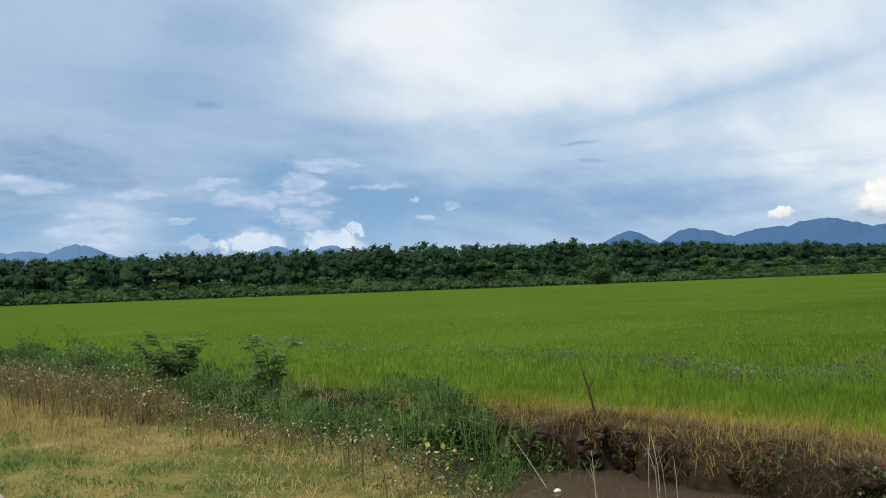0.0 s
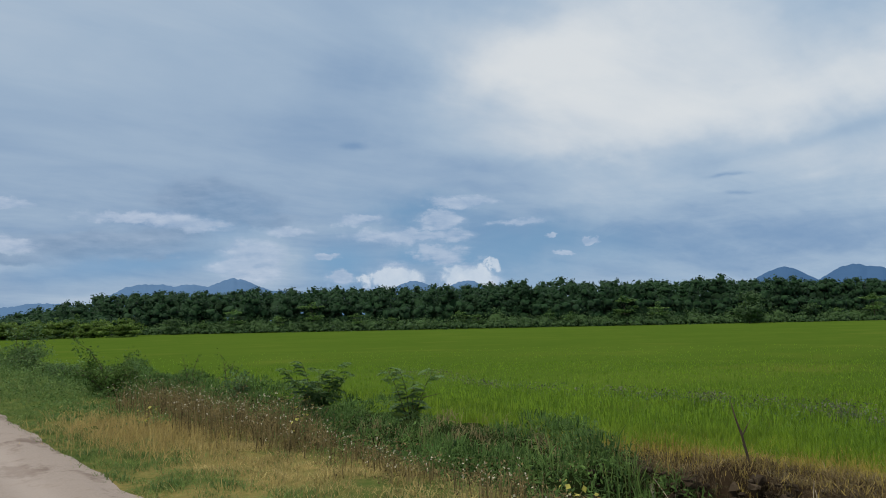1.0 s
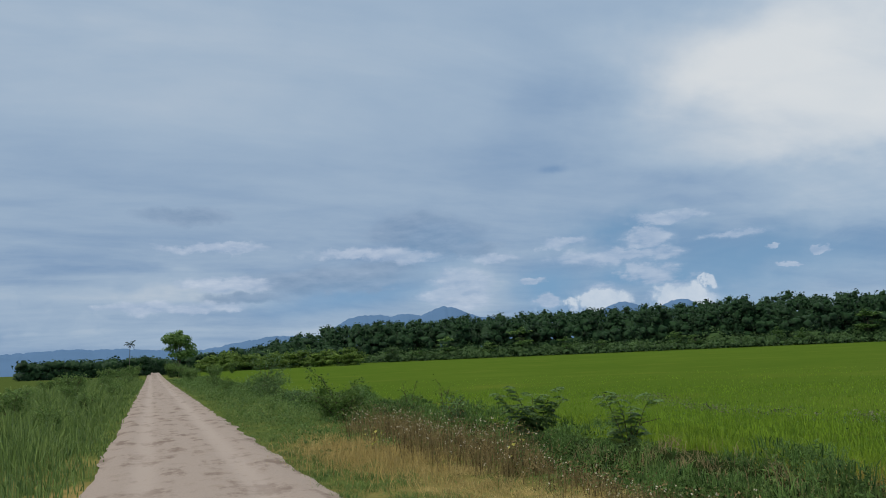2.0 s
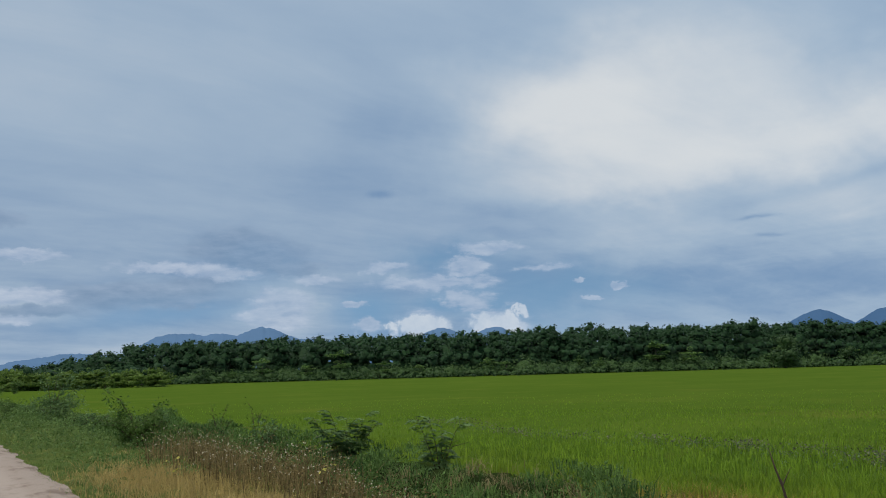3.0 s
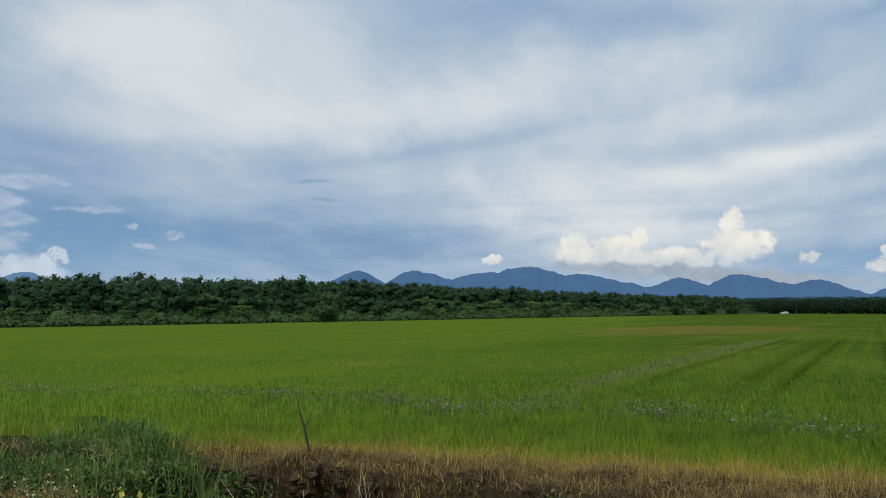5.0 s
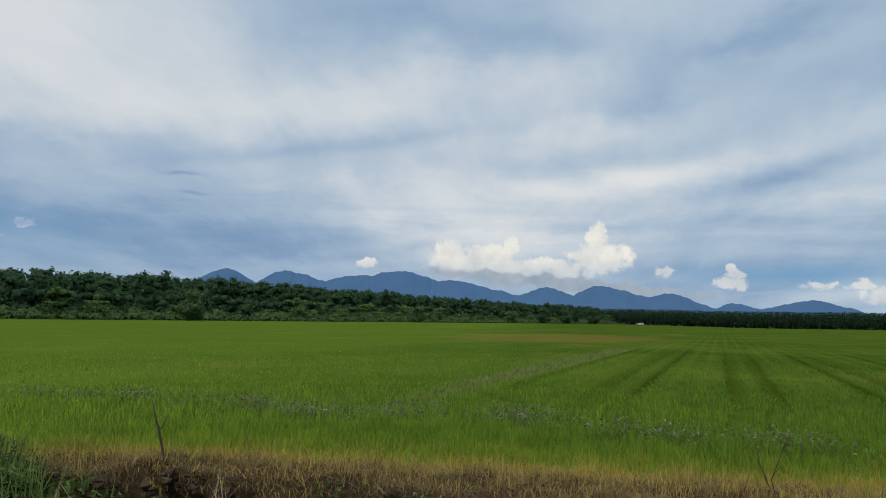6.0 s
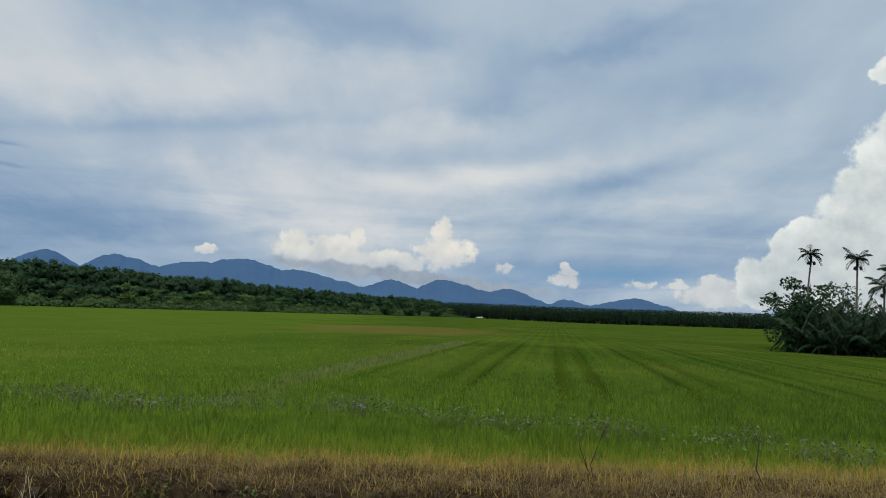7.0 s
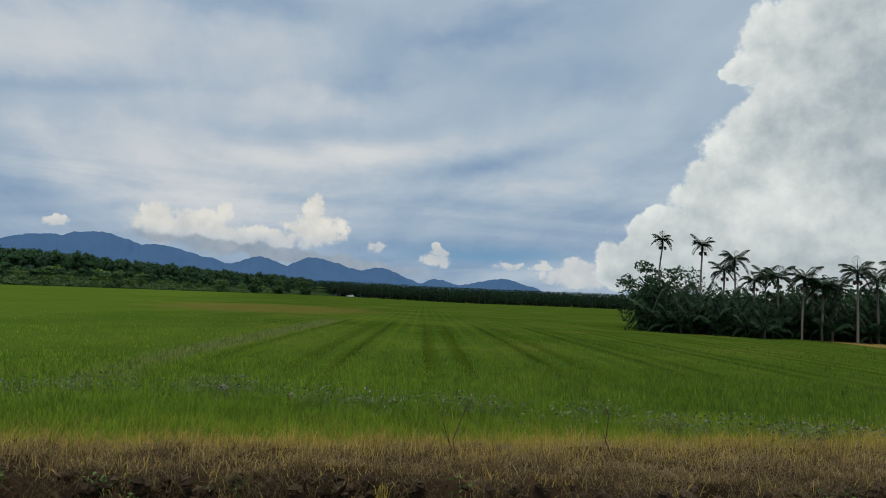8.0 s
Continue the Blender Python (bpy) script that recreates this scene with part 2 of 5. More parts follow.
def surface(colour, rough=0.8, bump=None, strength=0.5, dist=0.02, through_light=0.0, spec=0.3, sward=0.0):
    t = S.tree
    b = t.nodes.new("ShaderNodeBsdfPrincipled")
    if isinstance(colour, S):
        t.links.new(colour.sock, b.inputs["Base Color"])
    else:
        b.inputs["Base Color"].default_value = (*colour, 1)
    if isinstance(rough, S):
        t.links.new(rough.sock, b.inputs["Roughness"])
    else:
        b.inputs["Roughness"].default_value = rough
    b.inputs["Specular IOR Level"].default_value = spec
    if bump is not None:
        n = t.nodes.new("ShaderNodeBump")
        n.inputs["Strength"].default_value, n.inputs["Distance"].default_value = strength, dist
        t.links.new(bump.sock, n.inputs["Height"])
        t.links.new(n.outputs[0], b.inputs["Normal"])
    if sward:   # thin upright blades catch light as a sward does, mostly from above
        g, k, u = t.nodes.new("ShaderNodeNewGeometry"), t.nodes.new("ShaderNodeVectorMath"), t.nodes.new("ShaderNodeVectorMath")
        k.operation, u.operation = "MULTIPLY_ADD", "NORMALIZE"
        k.inputs[1].default_value, k.inputs[2].default_value = (1 - sward,) * 3, (0, 0, sward)
        t.links.new(g.outputs["Normal"], k.inputs[0])
        t.links.new(k.outputs[0], u.inputs[0])
        t.links.new(u.outputs[0], b.inputs["Normal"])
    out = t.nodes.new("ShaderNodeOutputMaterial")
    last = b.outputs[0]
    if through_light:
        tr, mx = t.nodes.new("ShaderNodeBsdfTranslucent"), t.nodes.new("ShaderNodeMixShader")
        if isinstance(colour, S):
            t.links.new(colour.sock, tr.inputs[0])
        else:
            tr.inputs[0].default_value = (*colour, 1)
        mx.inputs[0].default_value = through_light
        t.links.new(last, mx.inputs[1])
        t.links.new(tr.outputs[0], mx.inputs[2])
        last = mx.outputs[0]
    t.links.new(last, out.inputs[0])


SPEC = 0.12


def leafy(name, dark, light, patch=0.3, through_light=0.3, rough=0.6, per_object=False, sward=0.0, patchy=0.7, lit_tones=None):
    """Leaves or blades: each one a tone of its own, with slow patches over the place."""
    m = material(name)
    tone = island() * (1.0 - patchy * 0.5) + fbm(place(), patch, 4) * patchy - (patchy * 0.5 - 0.17)
    if per_object:
        tone = tone + (each() - 0.5) * 0.5
    col = mix(S.math("ADD", tone, 0.0, clamp=True), dark, light)
    if lit_tones:   # light put into colour: blades paler towards the woods, deeper green towards the palms
        x, y, z = parts_of(place())
        tone = S.math("ADD", tone, 0.1, clamp=True)
        wob = fbm(place(), 0.35, 3) - 0.5
        rim = 1.0 - step(x + wob * 3.0, 10.6, 12.4)
        col = mix(biggest([step(y - x * 0.06 + wob * 14.0, -16.0, 18.0), rim * 0.5]), col, mix(tone, *lit_tones))
        col = mix(rim * 0.55, col, mix(tone, (0.085, 0.155, 0.009), (0.250, 0.350, 0.024)))
    surface(col, rough, through_light=through_light, sward=sward, spec=SPEC)
    return m


def bark(name, dark, light, scale=14):
    m = material(name)
    n = fbm(scaled(place(), 1, 1, 0.25), scale, 6, 0.65)
    surface(mix(n, dark, light), 0.9, n, 0.6, 0.02)
    return m


def canopy(name, dark, light):
    """Far foliage: slow changes from crown to crown, and the mottle of leaf masses."""
    m = material(name)
    p = place()
    mottle = fbm(p, 1.3, 5, 0.65)
    tone = S.math("ADD", island() * 0.30 + fbm(p, 0.045, 4) * 0.75 + (mottle - 0.5) * 1.9 + (each() - 0.5) * 0.4, -0.10, clamp=True)
    surface(mix(tone, dark, light), 0.6, through_light=0.2, spec=SPEC, sward=0.5)
    return m


M = {
    "rice": leafy("rice_leaf", (0.030, 0.078, 0.006), (0.150, 0.262, 0.014), 1.5, 0.25, sward=0.60, patchy=1.25, lit_tones=((0.076, 0.165, 0.011), (0.240, 0.390, 0.026))),
    "straw": leafy("dry_straw", (0.17, 0.13, 0.038), (0.68, 0.55, 0.23), 2.6, 0.15, sward=0.5, patchy=1.2),
    "amber": leafy("amber_grass", (0.24, 0.175, 0.055), (0.50, 0.39, 0.14), 0.8, 0.15, sward=0.5),
    "gold": leafy("yellowing_grass", (0.15, 0.125, 0.020), (0.45, 0.36, 0.070), 0.8, 0.15, sward=0.6),
    "brown": leafy("dead_grass", (0.036, 0.025, 0.011), (0.26, 0.19, 0.080), 0.9, 0.12, sward=0.3),
    "ochre": leafy("ochre_grass", (0.14, 0.105, 0.026), (0.46, 0.35, 0.095), 0.8, 0.15, sward=0.4),
    "pale_straw": leafy("bleached_straw", (0.10, 0.075, 0.035), (0.36, 0.29, 0.145), 0.9, 0.12, sward=0.4),
    "root": leafy("dark_roots", (0.016, 0.012, 0.008), (0.215, 0.165, 0.095), 0.9, 0.1, sward=0.2),
    "weed": leafy("brown_weed", (0.024, 0.019, 0.008), (0.42, 0.325, 0.14), 4.0, 0.15, sward=0.2, patchy=1.1),
    "verge": leafy("verge_grass", (0.038, 0.092, 0.020), (0.235, 0.330, 0.082), 2.4, 0.15, sward=0.5, patchy=1.1),
    "ditch": leafy("ditch_leaf", (0.008, 0.028, 0.009), (0.245, 0.420, 0.110), 2.6, 0.3, sward=0.1, patchy=1.2),
    "shrub": leafy("shrub_leaf", (0.035, 0.080, 0.020), (0.150, 0.245, 0.060), 1.0, 0.3),
    "bush": leafy("bush_leaf", (0.050, 0.112, 0.042), (0.255, 0.385, 0.160), 2.5, 0.3, patchy=1.0),
    "mud": leafy("dry_mud", (0.014, 0.010, 0.007), (0.085, 0.063, 0.042), 3.0, 0.0, 0.95),
    "hedge": leafy("hedge_leaf", (0.046, 0.102, 0.028), (0.250, 0.375, 0.115), 1.2, 0.3, patchy=1.2),
    "edge": leafy("edge_bush_leaf", (0.020, 0.048, 0.021), (0.088, 0.158, 0.060), 0.3, 0.25, 0.55, True),
    "seed": leafy("pale_seed_head", (0.45, 0.41, 0.28), (0.76, 0.71, 0.55), 2.0, 0.2),
    "lilac": leafy("grey_lilac_weed", (0.050, 0.072, 0.026), (0.26, 0.27, 0.175), 1.5, 0.2),
    "pale": leafy("pale_bund_grass", (0.075, 0.125, 0.024), (0.190, 0.235, 0.065), 1.5, 0.15, sward=0.5),
    "yellow": leafy("yellow_leaf", (0.42, 0.40, 0.08), (0.62, 0.58, 0.16), 2.0, 0.3),
    "forest": canopy("forest_leaf", (0.005, 0.024, 0.011), (0.032, 0.084, 0.031)),
    "sapling": leafy("sapling_leaf", (0.045, 0.105, 0.030), (0.190, 0.320, 0.095), 0.06, 0.3, 0.55, True),
    "bright": leafy("bright_shrub_leaf", (0.05, 0.10, 0.022), (0.19, 0.29, 0.060), 0.06, 0.3, 0.55, True),
    "scrub": canopy("scrub_leaf", (0.012, 0.040, 0.014), (0.084, 0.158, 0.050)),
    "palm": leafy("palm_leaf", (0.007, 0.022, 0.012), (0.036, 0.078, 0.036), 0.1, 0.25, 0.45, True),
    "bark": bark("bark", (0.035, 0.028, 0.022), (0.14, 0.11, 0.085)),
    "pale_bark": bark("pale_bark", (0.07, 0.065, 0.055), (0.24, 0.22, 0.19), 6),
    "twig": bark("dead_twig", (0.03, 0.022, 0.016), (0.11, 0.08, 0.055), 30),
    "pale_twig": bark("bleached_twig", (0.25, 0.21, 0.16), (0.5, 0.44, 0.35), 30),
}


def add_xy(v):
    return S(add_offset(S.tree, v, (37.0, 11.0, 0.0)))


def ground_material():
    m = material("field_ground")
    p = place()
    x, y, z = parts_of(p)
    big, mid, fine = fbm(p, 0.05, 4), fbm(p, 0.6, 5), fbm(p, 9.0, 6, 0.65)
    wob = (mid - 0.5) * 1.2
    green = mix(step(big + (mid - 0.5) * 0.5, 0.32, 0.68), (0.037, 0.077, 0.010), (0.066, 0.108, 0.016))
    green = mix(step(fbm(scaled(p, 0.35, 1.0, 1.0), 0.35, 5), 0.45, 0.75) * 0.5, green, (0.098, 0.132, 0.022))
    green = mix(step(fine, 0.35, 0.7) * 0.35, green, (0.038, 0.078, 0.007))
    drift = fbm(scaled(p, 0.5, 1.0, 1.0), 0.24, 6, 0.6)
    green = mix(step(drift, 0.38, 0.60) * 0.5, green, (0.030, 0.068, 0.010))
    tawny = fbm(add_xy(p), 0.13, 5, 0.6)
    green = mix(step(tawny, 0.52, 0.72) * 0.55, green, (0.115, 0.128, 0.026))
    # the brighter light towards the woods is mixed into the field green
    north_light = step(y - x * 0.06 + (big - 0.5) * 40.0, -16.0, 22.0)
    green = mix(north_light * 0.40, green, (0.105, 0.175, 0.022))
    # wheel tracks left by the seeder, running out into the field
    row = S.math("ABSOLUTE", S.math("PINGPONG", y + x * 0.174 + 0.9 + wob * 0.2, 1.75) - 0.5)
    rows_on = step(x, 15, 20) * step(y * -1.0 - x * 0.05, -7.0, 0.0)
    u = (y + x * 0.174 + 0.9) * 0.16
    near_pair = 0.45 + 0.35 * S.math("EXPONENT", u * u * -1.0)
    green = mix(step(row * -1.0 + (mid - 0.5) * 0.35, -0.42, -0.02) * rows_on * near_pair * (1.0 - step(x + (big - 0.5) * 30.0, 26.0, 75.0)), green, (0.011, 0.028, 0.003))
    ridges = S.math("PINGPONG", y + x * 0.174 + wob * 0.3, 0.45)
    green = mix(step(ridges, 0.2, 0.42) * rows_on * 0.22, green, (0.115, 0.155, 0.015))
    # pale grassy bund, and a bare reddish patch far out
    bund = S.math("ABSOLUTE", y + x * 0.19 - 7.0 + wob * 0.6)
    bund_on = step(x, 13, 17) * (1.0 - step(x, 45, 60))
    green = mix(step(bund * -1.0, -0.75, -0.2) * bund_on * 0.6, green, (0.15, 0.17, 0.06))
    rx, ry = (x - 92.0) / 30.0, (y - 3.0) / 16.0
    red = step((rx * rx + ry * ry) * -1.0 + (mid - 0.5) * 0.9, -1.0, -0.2)
    green = mix(red * 0.45, green, (0.16, 0.115, 0.040))
    soil = mix(fine, (0.020, 0.014, 0.009), (0.080, 0.057, 0.036))
    verge = mix(step(mid + (fine - 0.5) * 0.4, 0.3, 0.7), (0.07, 0.105, 0.028), (0.27, 0.21, 0.08))
    verge = mix(step(y + wob * 3.0, 13.0, 18.0) * 0.8, verge, mix(mid, (0.050, 0.090, 0.022), (0.105, 0.150, 0.040)))
    verge = mix(1.0 - step(x + wob, -3.0, -1.2), verge, mix(mid, (0.045, 0.075, 0.020), (0.085, 0.115, 0.030)))
    in_field = step(x + wob * 0.4 + step(y, 5.5, 7.5) * 0.8, 8.9, 9.9)
    col = mix(in_field, soil, green)
    col = mix(1.0 - step(x + wob * 0.4, 4.9, 5.6), col, verge)
    # weedy ditch floor, its green darkened to give shade between the mounds
    weedy_shade = step(y + wob * 2.0, 5.6, 7.0) * step(x + wob * 0.4, 4.9, 5.6) * (1.0 - step(x + wob * 0.6, 8.4, 9.2))
    col = mix(weedy_shade * 0.85, col, mix(fine, (0.008, 0.018, 0.006), (0.026, 0.050, 0.013)))
    # the ochre margin along the palm grove
    margin = step(x * -0.23 - y + wob, 23.6, 25.0) * step(x, 12, 20) * (1.0 - step(x, 44.0, 50.0))
    col = mix(margin * 0.8, col, (0.30, 0.20, 0.075))
    surface(col, 0.95, fine + mid * 0.6, 0.7, 0.06, spec=0.0)
    return m


def road_material():
    m = material("sandy_road")
    p = place()
    x, y, z = parts_of(p)
    mid, fine = fbm(p, 1.1, 5), fbm(p, 40.0, 5, 0.7)
    ruts = fbm(scaled(p, 1.6, 0.30, 1.0), 1.5, 5, 0.6)
    col = mix(fine, (0.235, 0.195, 0.172), (0.385, 0.33, 0.298))
    # damp brownish stains lie across the wheel lines
    stain = step(fbm(scaled(p, 1.0, 0.8, 1.0), 1.1, 8, 0.70) + (ruts - 0.5) * 0.7, 0.50, 0.66)
    col = mix(stain * 0.70, col, (0.140, 0.102, 0.084))
    col = mix(step(fbm(p, 3.0, 6, 0.7), 0.55, 0.7) * 0.4, col, (0.20, 0.155, 0.12))
    grit = step(fbm(p, 55.0, 2), 0.70, 0.76)
    col = mix(grit * 0.6, col, (0.10, 0.08, 0.065))
    wheel = S.math("ABSOLUTE", S.math("ABSOLUTE", x - 0.62) - 0.72)
    col = mix(step(wheel * -1.0, -0.3, -0.05) * 0.35, col, (0.42, 0.365, 0.335))
    surface(col, 0.95, fine * 0.6 + ruts, 0.5, 0.02, spec=0.1)
    return m


def water_material():
    m = material("muddy_water")
    p = place()
    surface((0.075, 0.058, 0.042), 0.08, fbm(p, 5.0, 3), 0.15, 0.01, spec=0.5)
    return m


def mountain_material(name, tone, haze_glow):
    """Wooded ridges kilometres off; the blue haze is put into colour and emission."""
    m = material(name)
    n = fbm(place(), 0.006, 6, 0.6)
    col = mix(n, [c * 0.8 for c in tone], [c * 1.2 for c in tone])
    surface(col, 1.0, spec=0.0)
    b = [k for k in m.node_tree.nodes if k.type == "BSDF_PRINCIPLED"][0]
    b.inputs["Emission Color"].default_value = (*haze_glow, 1)
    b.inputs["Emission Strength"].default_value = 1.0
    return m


def plain(name, colour, rough=0.6, metal=0.0):
    m = material(name)
    n = fbm(place(), 6.0, 4)
    surface(mix(n, [c * 0.85 for c in colour], [min(1, c * 1.1) for c in colour]), rough)
    return m


# ---------------------------------------------------------------- mesh helpers
def tri_mesh(name, verts, tris, mat, smooth=False):
    me = bpy.data.meshes.new(name)
    verts, tris = np.asarray(verts, np.float32), np.asarray(tris, np.int32)
    me.vertices.add(len(verts))
    me.vertices.foreach_set("co", verts.ravel())
    me.loops.add(tris.size)
    me.loops.foreach_set("vertex_index", tris.ravel())
    me.polygons.add(len(tris))
    me.polygons.foreach_set("loop_start", np.arange(0, tris.size, 3, dtype=np.int32))
    me.polygons.foreach_set("use_smooth", np.full(len(tris), smooth))
    me.update(calc_edges=True)
    me.materials.append(mat)
    return me


def joined(*pieces):
    """Several (verts, tris) as one."""
    vs, ts, k = [], [], 0
    for v, t in pieces:
        vs.append(v), ts.append(np.asarray(t) + k)
        k += len(v)
    return np.concatenate(vs), np.concatenate(ts)


def part(name, shape, mat, parent=None, label="", smooth=False):
    ob = new(name, tri_mesh(name, *shape, mat, smooth))
    ob.parent = parent
    if label:
        ob["label"] = label
    return ob


def empty_thing(name, at, label, category, group=""):
    ob = new(name)
    ob.location = at
    return tagged(ob, label, category, group)


def tube(points, radii, sides=7):
    """A tapered round stem through the points, closed at the tip."""
    p = np.asarray(points, float)
    n = len(p)
    ang = np.linspace(0, 2 * np.pi, sides, endpoint=False)
    d = np.gradient(p, axis=0)
    d /= np.linalg.norm(d, axis=1)[:, None]
    ref = np.where(np.abs(d[:, 2:3]) > 0.9, [[1.0, 0, 0]], [[0, 0, 1.0]])
    u = np.cross(d, ref)
    u /= np.linalg.norm(u, axis=1)[:, None]
    w = np.cross(d, u)
    r = np.asarray(radii, float)[:, None, None]
    v = p[:, None] + r * (np.cos(ang)[None, :, None] * u[:, None] + np.sin(ang)[None, :, None] * w[:, None])
    v = np.concatenate([v.reshape(-1, 3), p[-1:]])
    i = np.arange(n - 1)[:, None] * sides
    a = np.arange(sides)[None]
    b = (a + 1) % sides
    t = np.concatenate([np.stack([i + a, i + b, i + sides + b], -1).reshape(-1, 3), np.stack([i + a, i + sides + b, i + sides + a], -1).reshape(-1, 3),
                        np.stack([(n - 1) * sides + a[0], (n - 1) * sides + b[0], np.full(sides, n * sides)], -1)])
    return v, t


def blades(rng, base, h, w, lean=0.35, droop=0.1):
    """Grass blades: five points, three triangles each."""
    n = len(base)
    turn, way = rng.uniform(0, 2 * np.pi, n), rng.uniform(0, 2 * np.pi, n)
    side = np.stack([np.cos(turn), np.sin(turn), np.zeros(n)], 1) * (w / 2)[:, None]
    k = np.abs(rng.normal(0, lean, n)) * h
    out = np.stack([np.cos(way) * k, np.sin(way) * k, np.zeros(n)], 1)
    up = np.zeros((n, 3))
    up[:, 2] = h
    mid = base + out * 0.35 + up * 0.6
    tip = base + out + up * (1 - np.abs(rng.normal(0, droop, n)))[:, None]
    v = np.stack([base - side, base + side, mid - side * 0.8, mid + side * 0.8, tip], 1).reshape(-1, 3)
    o = np.arange(n)[:, None, None] * 5
    t = (np.array([[0, 1, 3], [0, 3, 2], [2, 3, 4]])[None] + o).reshape(-1, 3)
    return v, t


def leaves(rng, centre, size, slim=0.5, flat=0.0):
    """Leaf shapes folded along the rib; flat near 1 lays them level."""
    n = len(centre)
    d = rng.normal(size=(n, 3))
    d[:, 2] *= 1 - flat
    d /= np.linalg.norm(d, axis=1)[:, None] + 1e-9
    e = rng.normal(size=(n, 3))
    e[:, 2] *= 1 - flat
    e -= d * (d * e).sum(1)[:, None]
    e /= np.linalg.norm(e, axis=1)[:, None] + 1e-9
    f = np.cross(d, e)
    s = np.broadcast_to(size, (n,))[:, None]
    v = np.stack([centre - d * s * 0.5, centre + e * s * slim * 0.5 + f * s * 0.08, centre + d * s * 0.5, centre - e * s * slim * 0.5 + f * s * 0.08], 1).reshape(-1, 3)
    o = np.arange(n)[:, None, None] * 4
    t = (np.array([[0, 1, 2], [0, 2, 3]])[None] + o).reshape(-1, 3)
    return v, t


def facing_leaves(rng, centre, out, size, slim=0.6, loose=0.6):
    """Leaf sprays lying roughly along the skin of a crown; out points away from it."""
    n = len(centre)
    f = out + rng.normal(size=(n, 3)) * loose + np.array([0, 0, 0.25])
    f /= np.linalg.norm(f, axis=1)[:, None] + 1e-9
    d = np.cross(f, rng.normal(size=(n, 3)))
    d /= np.linalg.norm(d, axis=1)[:, None] + 1e-9
    e = np.cross(f, d)
    s = np.broadcast_to(size, (n,))[:, None]
    v = np.stack([centre - d * s * 0.5, centre + e * s * slim * 0.5 - f * s * 0.1, centre + d * s * 0.5, centre - e * s * slim * 0.5 - f * s * 0.1], 1).reshape(-1, 3)
    o = np.arange(n)[:, None, None] * 4
    t = (np.array([[0, 1, 2], [0, 2, 3]])[None] + o).reshape(-1, 3)
    return v, t


def rng_of(seed):
    return np.random.default_rng(seed)


def smooth01(x, a, b):
    t = np.clip((np.asarray(x, float) - a) / (b - a), 0, 1)
    return t * t * (3 - 2 * t)


def waves(x, y, size, seed):
    """Cheap smooth noise, about -1 to 1, from a few sine waves."""
    r = rng_of(seed)
    out = 0
    for _ in range(7):
        a, k, ph = r.uniform(0, 2 * np.pi), r.uniform(0.6, 1.9) * 2 * np.pi / size, r.uniform(0, 6.28)
        out = out + np.sin((x * np.cos(a) + y * np.sin(a)) * k + ph)
    return out / 4.0


EDGE = [(8, 285), (60, 250), (118, 203), (190, 145), (246, 119), (326, 100), (430, 70), (550, 34), (690, -24)]


def behind_edge(x, y):
    """Metres behind the edge of the wood, less than 0 in the field."""
    ex, ey = [p[0] for p in EDGE], [p[1] for p in EDGE]
    return (np.asarray(y, float) - np.interp(x, ex, ey)) * 0.80


def land(x, y):
    """Height of the far land: it lifts a little towards the woods, rises under them, and sinks towards the plantation."""
    rise = 4.5 * smooth01(behind_edge(x, y), 8, 75) * smooth01(x, 20, 80) * (1 - smooth01(x, 380, 560))
    sink = 2.3 * smooth01(-np.asarray(y, float), 0, 170) * smooth01(x, 120, 500)
    return -0.45 + 1.15 * smooth01(0.64 * x + 0.77 * y, 60, 250) + rise - sink


def bank_x(y):
    return 7.9 - 0.15 * np.clip(2.0 - y, 0, 8) + 0.20 * waves(y, y * 0, 3.1, 5) + 0.11 * waves(y, y * 0, 0.9, 6)


def height(x, y):
    """Height of the ground everywhere."""
    x, y = np.asarray(x, float), np.asarray(y, float)
    lip = bank_x(y)
    road_side = 0.0 + 0.03 * waves(x, y, 2.2, 1) * smooth01(x, 2.1, 3.0) - 0.02
    start = 4.9 - 0.75 * (1 - smooth01(y, 3.6, 5.6))
    ditch = road_side * (1 - smooth01(x, start, start + 1.4)) - 0.95 * smooth01(x, start, start + 1.4)
    field = -0.2 + 0.06 * waves(x, y, 1.3, 2) * smooth01(lip - x, -4, 0) - 0.25 * smooth01(x, 8.6, 10.2)
    r = np.hypot(x, y)
    far = land(x, y) + 0.27 * smooth01(r, 12, 24)
    z = np.where(x < lip - 0.14, ditch, ditch + (field - ditch) * smooth01(x, lip - 0.14, lip + 0.06))
    z = np.where(x > 10.2, far, z)
    z = np.where((x > 8.6) & (x <= 10.2), np.maximum(z, far), z)
    return np.where(x < -1.2, -0.02 + 0.06 * waves(x, y, 2.5, 3), z)


def ground_z(x, y):
    return float(height(np.array([x]), np.array([y]))[0])


# ---------------------------------------------------------------- ground, road, water
def axis(fine_a, fine_b, step_size, reach):
    a = list(np.arange(fine_a, fine_b, step_size))
    s = step_size
    while a[-1] < reach:
        s *= 1.12
        a.append(a[-1] + s)
    s = step_size
    while a[0] > -reach:
        s *= 1.12
        a.insert(0, a[0] - s)
    return np.array(a)


gx, gy = axis(3, 9.6, 0.08, 4700), axis(-11, 20, 0.2, 4700)
X, Y = np.meshgrid(gx, gy)
Z = height(X, Y)
wall = np.clip(1 - np.abs(X - bank_x(Y)) / 0.3, 0, 1)
X2 = X + wall * (0.16 * waves(Y, Z * 3, 0.9, 8) + 0.08 * waves(Y, Z * 3, 0.3, 9))
V = np.stack([X2, Y, Z], -1).reshape(-1, 3)
nx = len(gx)
q = (np.arange(len(gy) - 1)[:, None] * nx + np.arange(nx - 1)[None]).ravel()
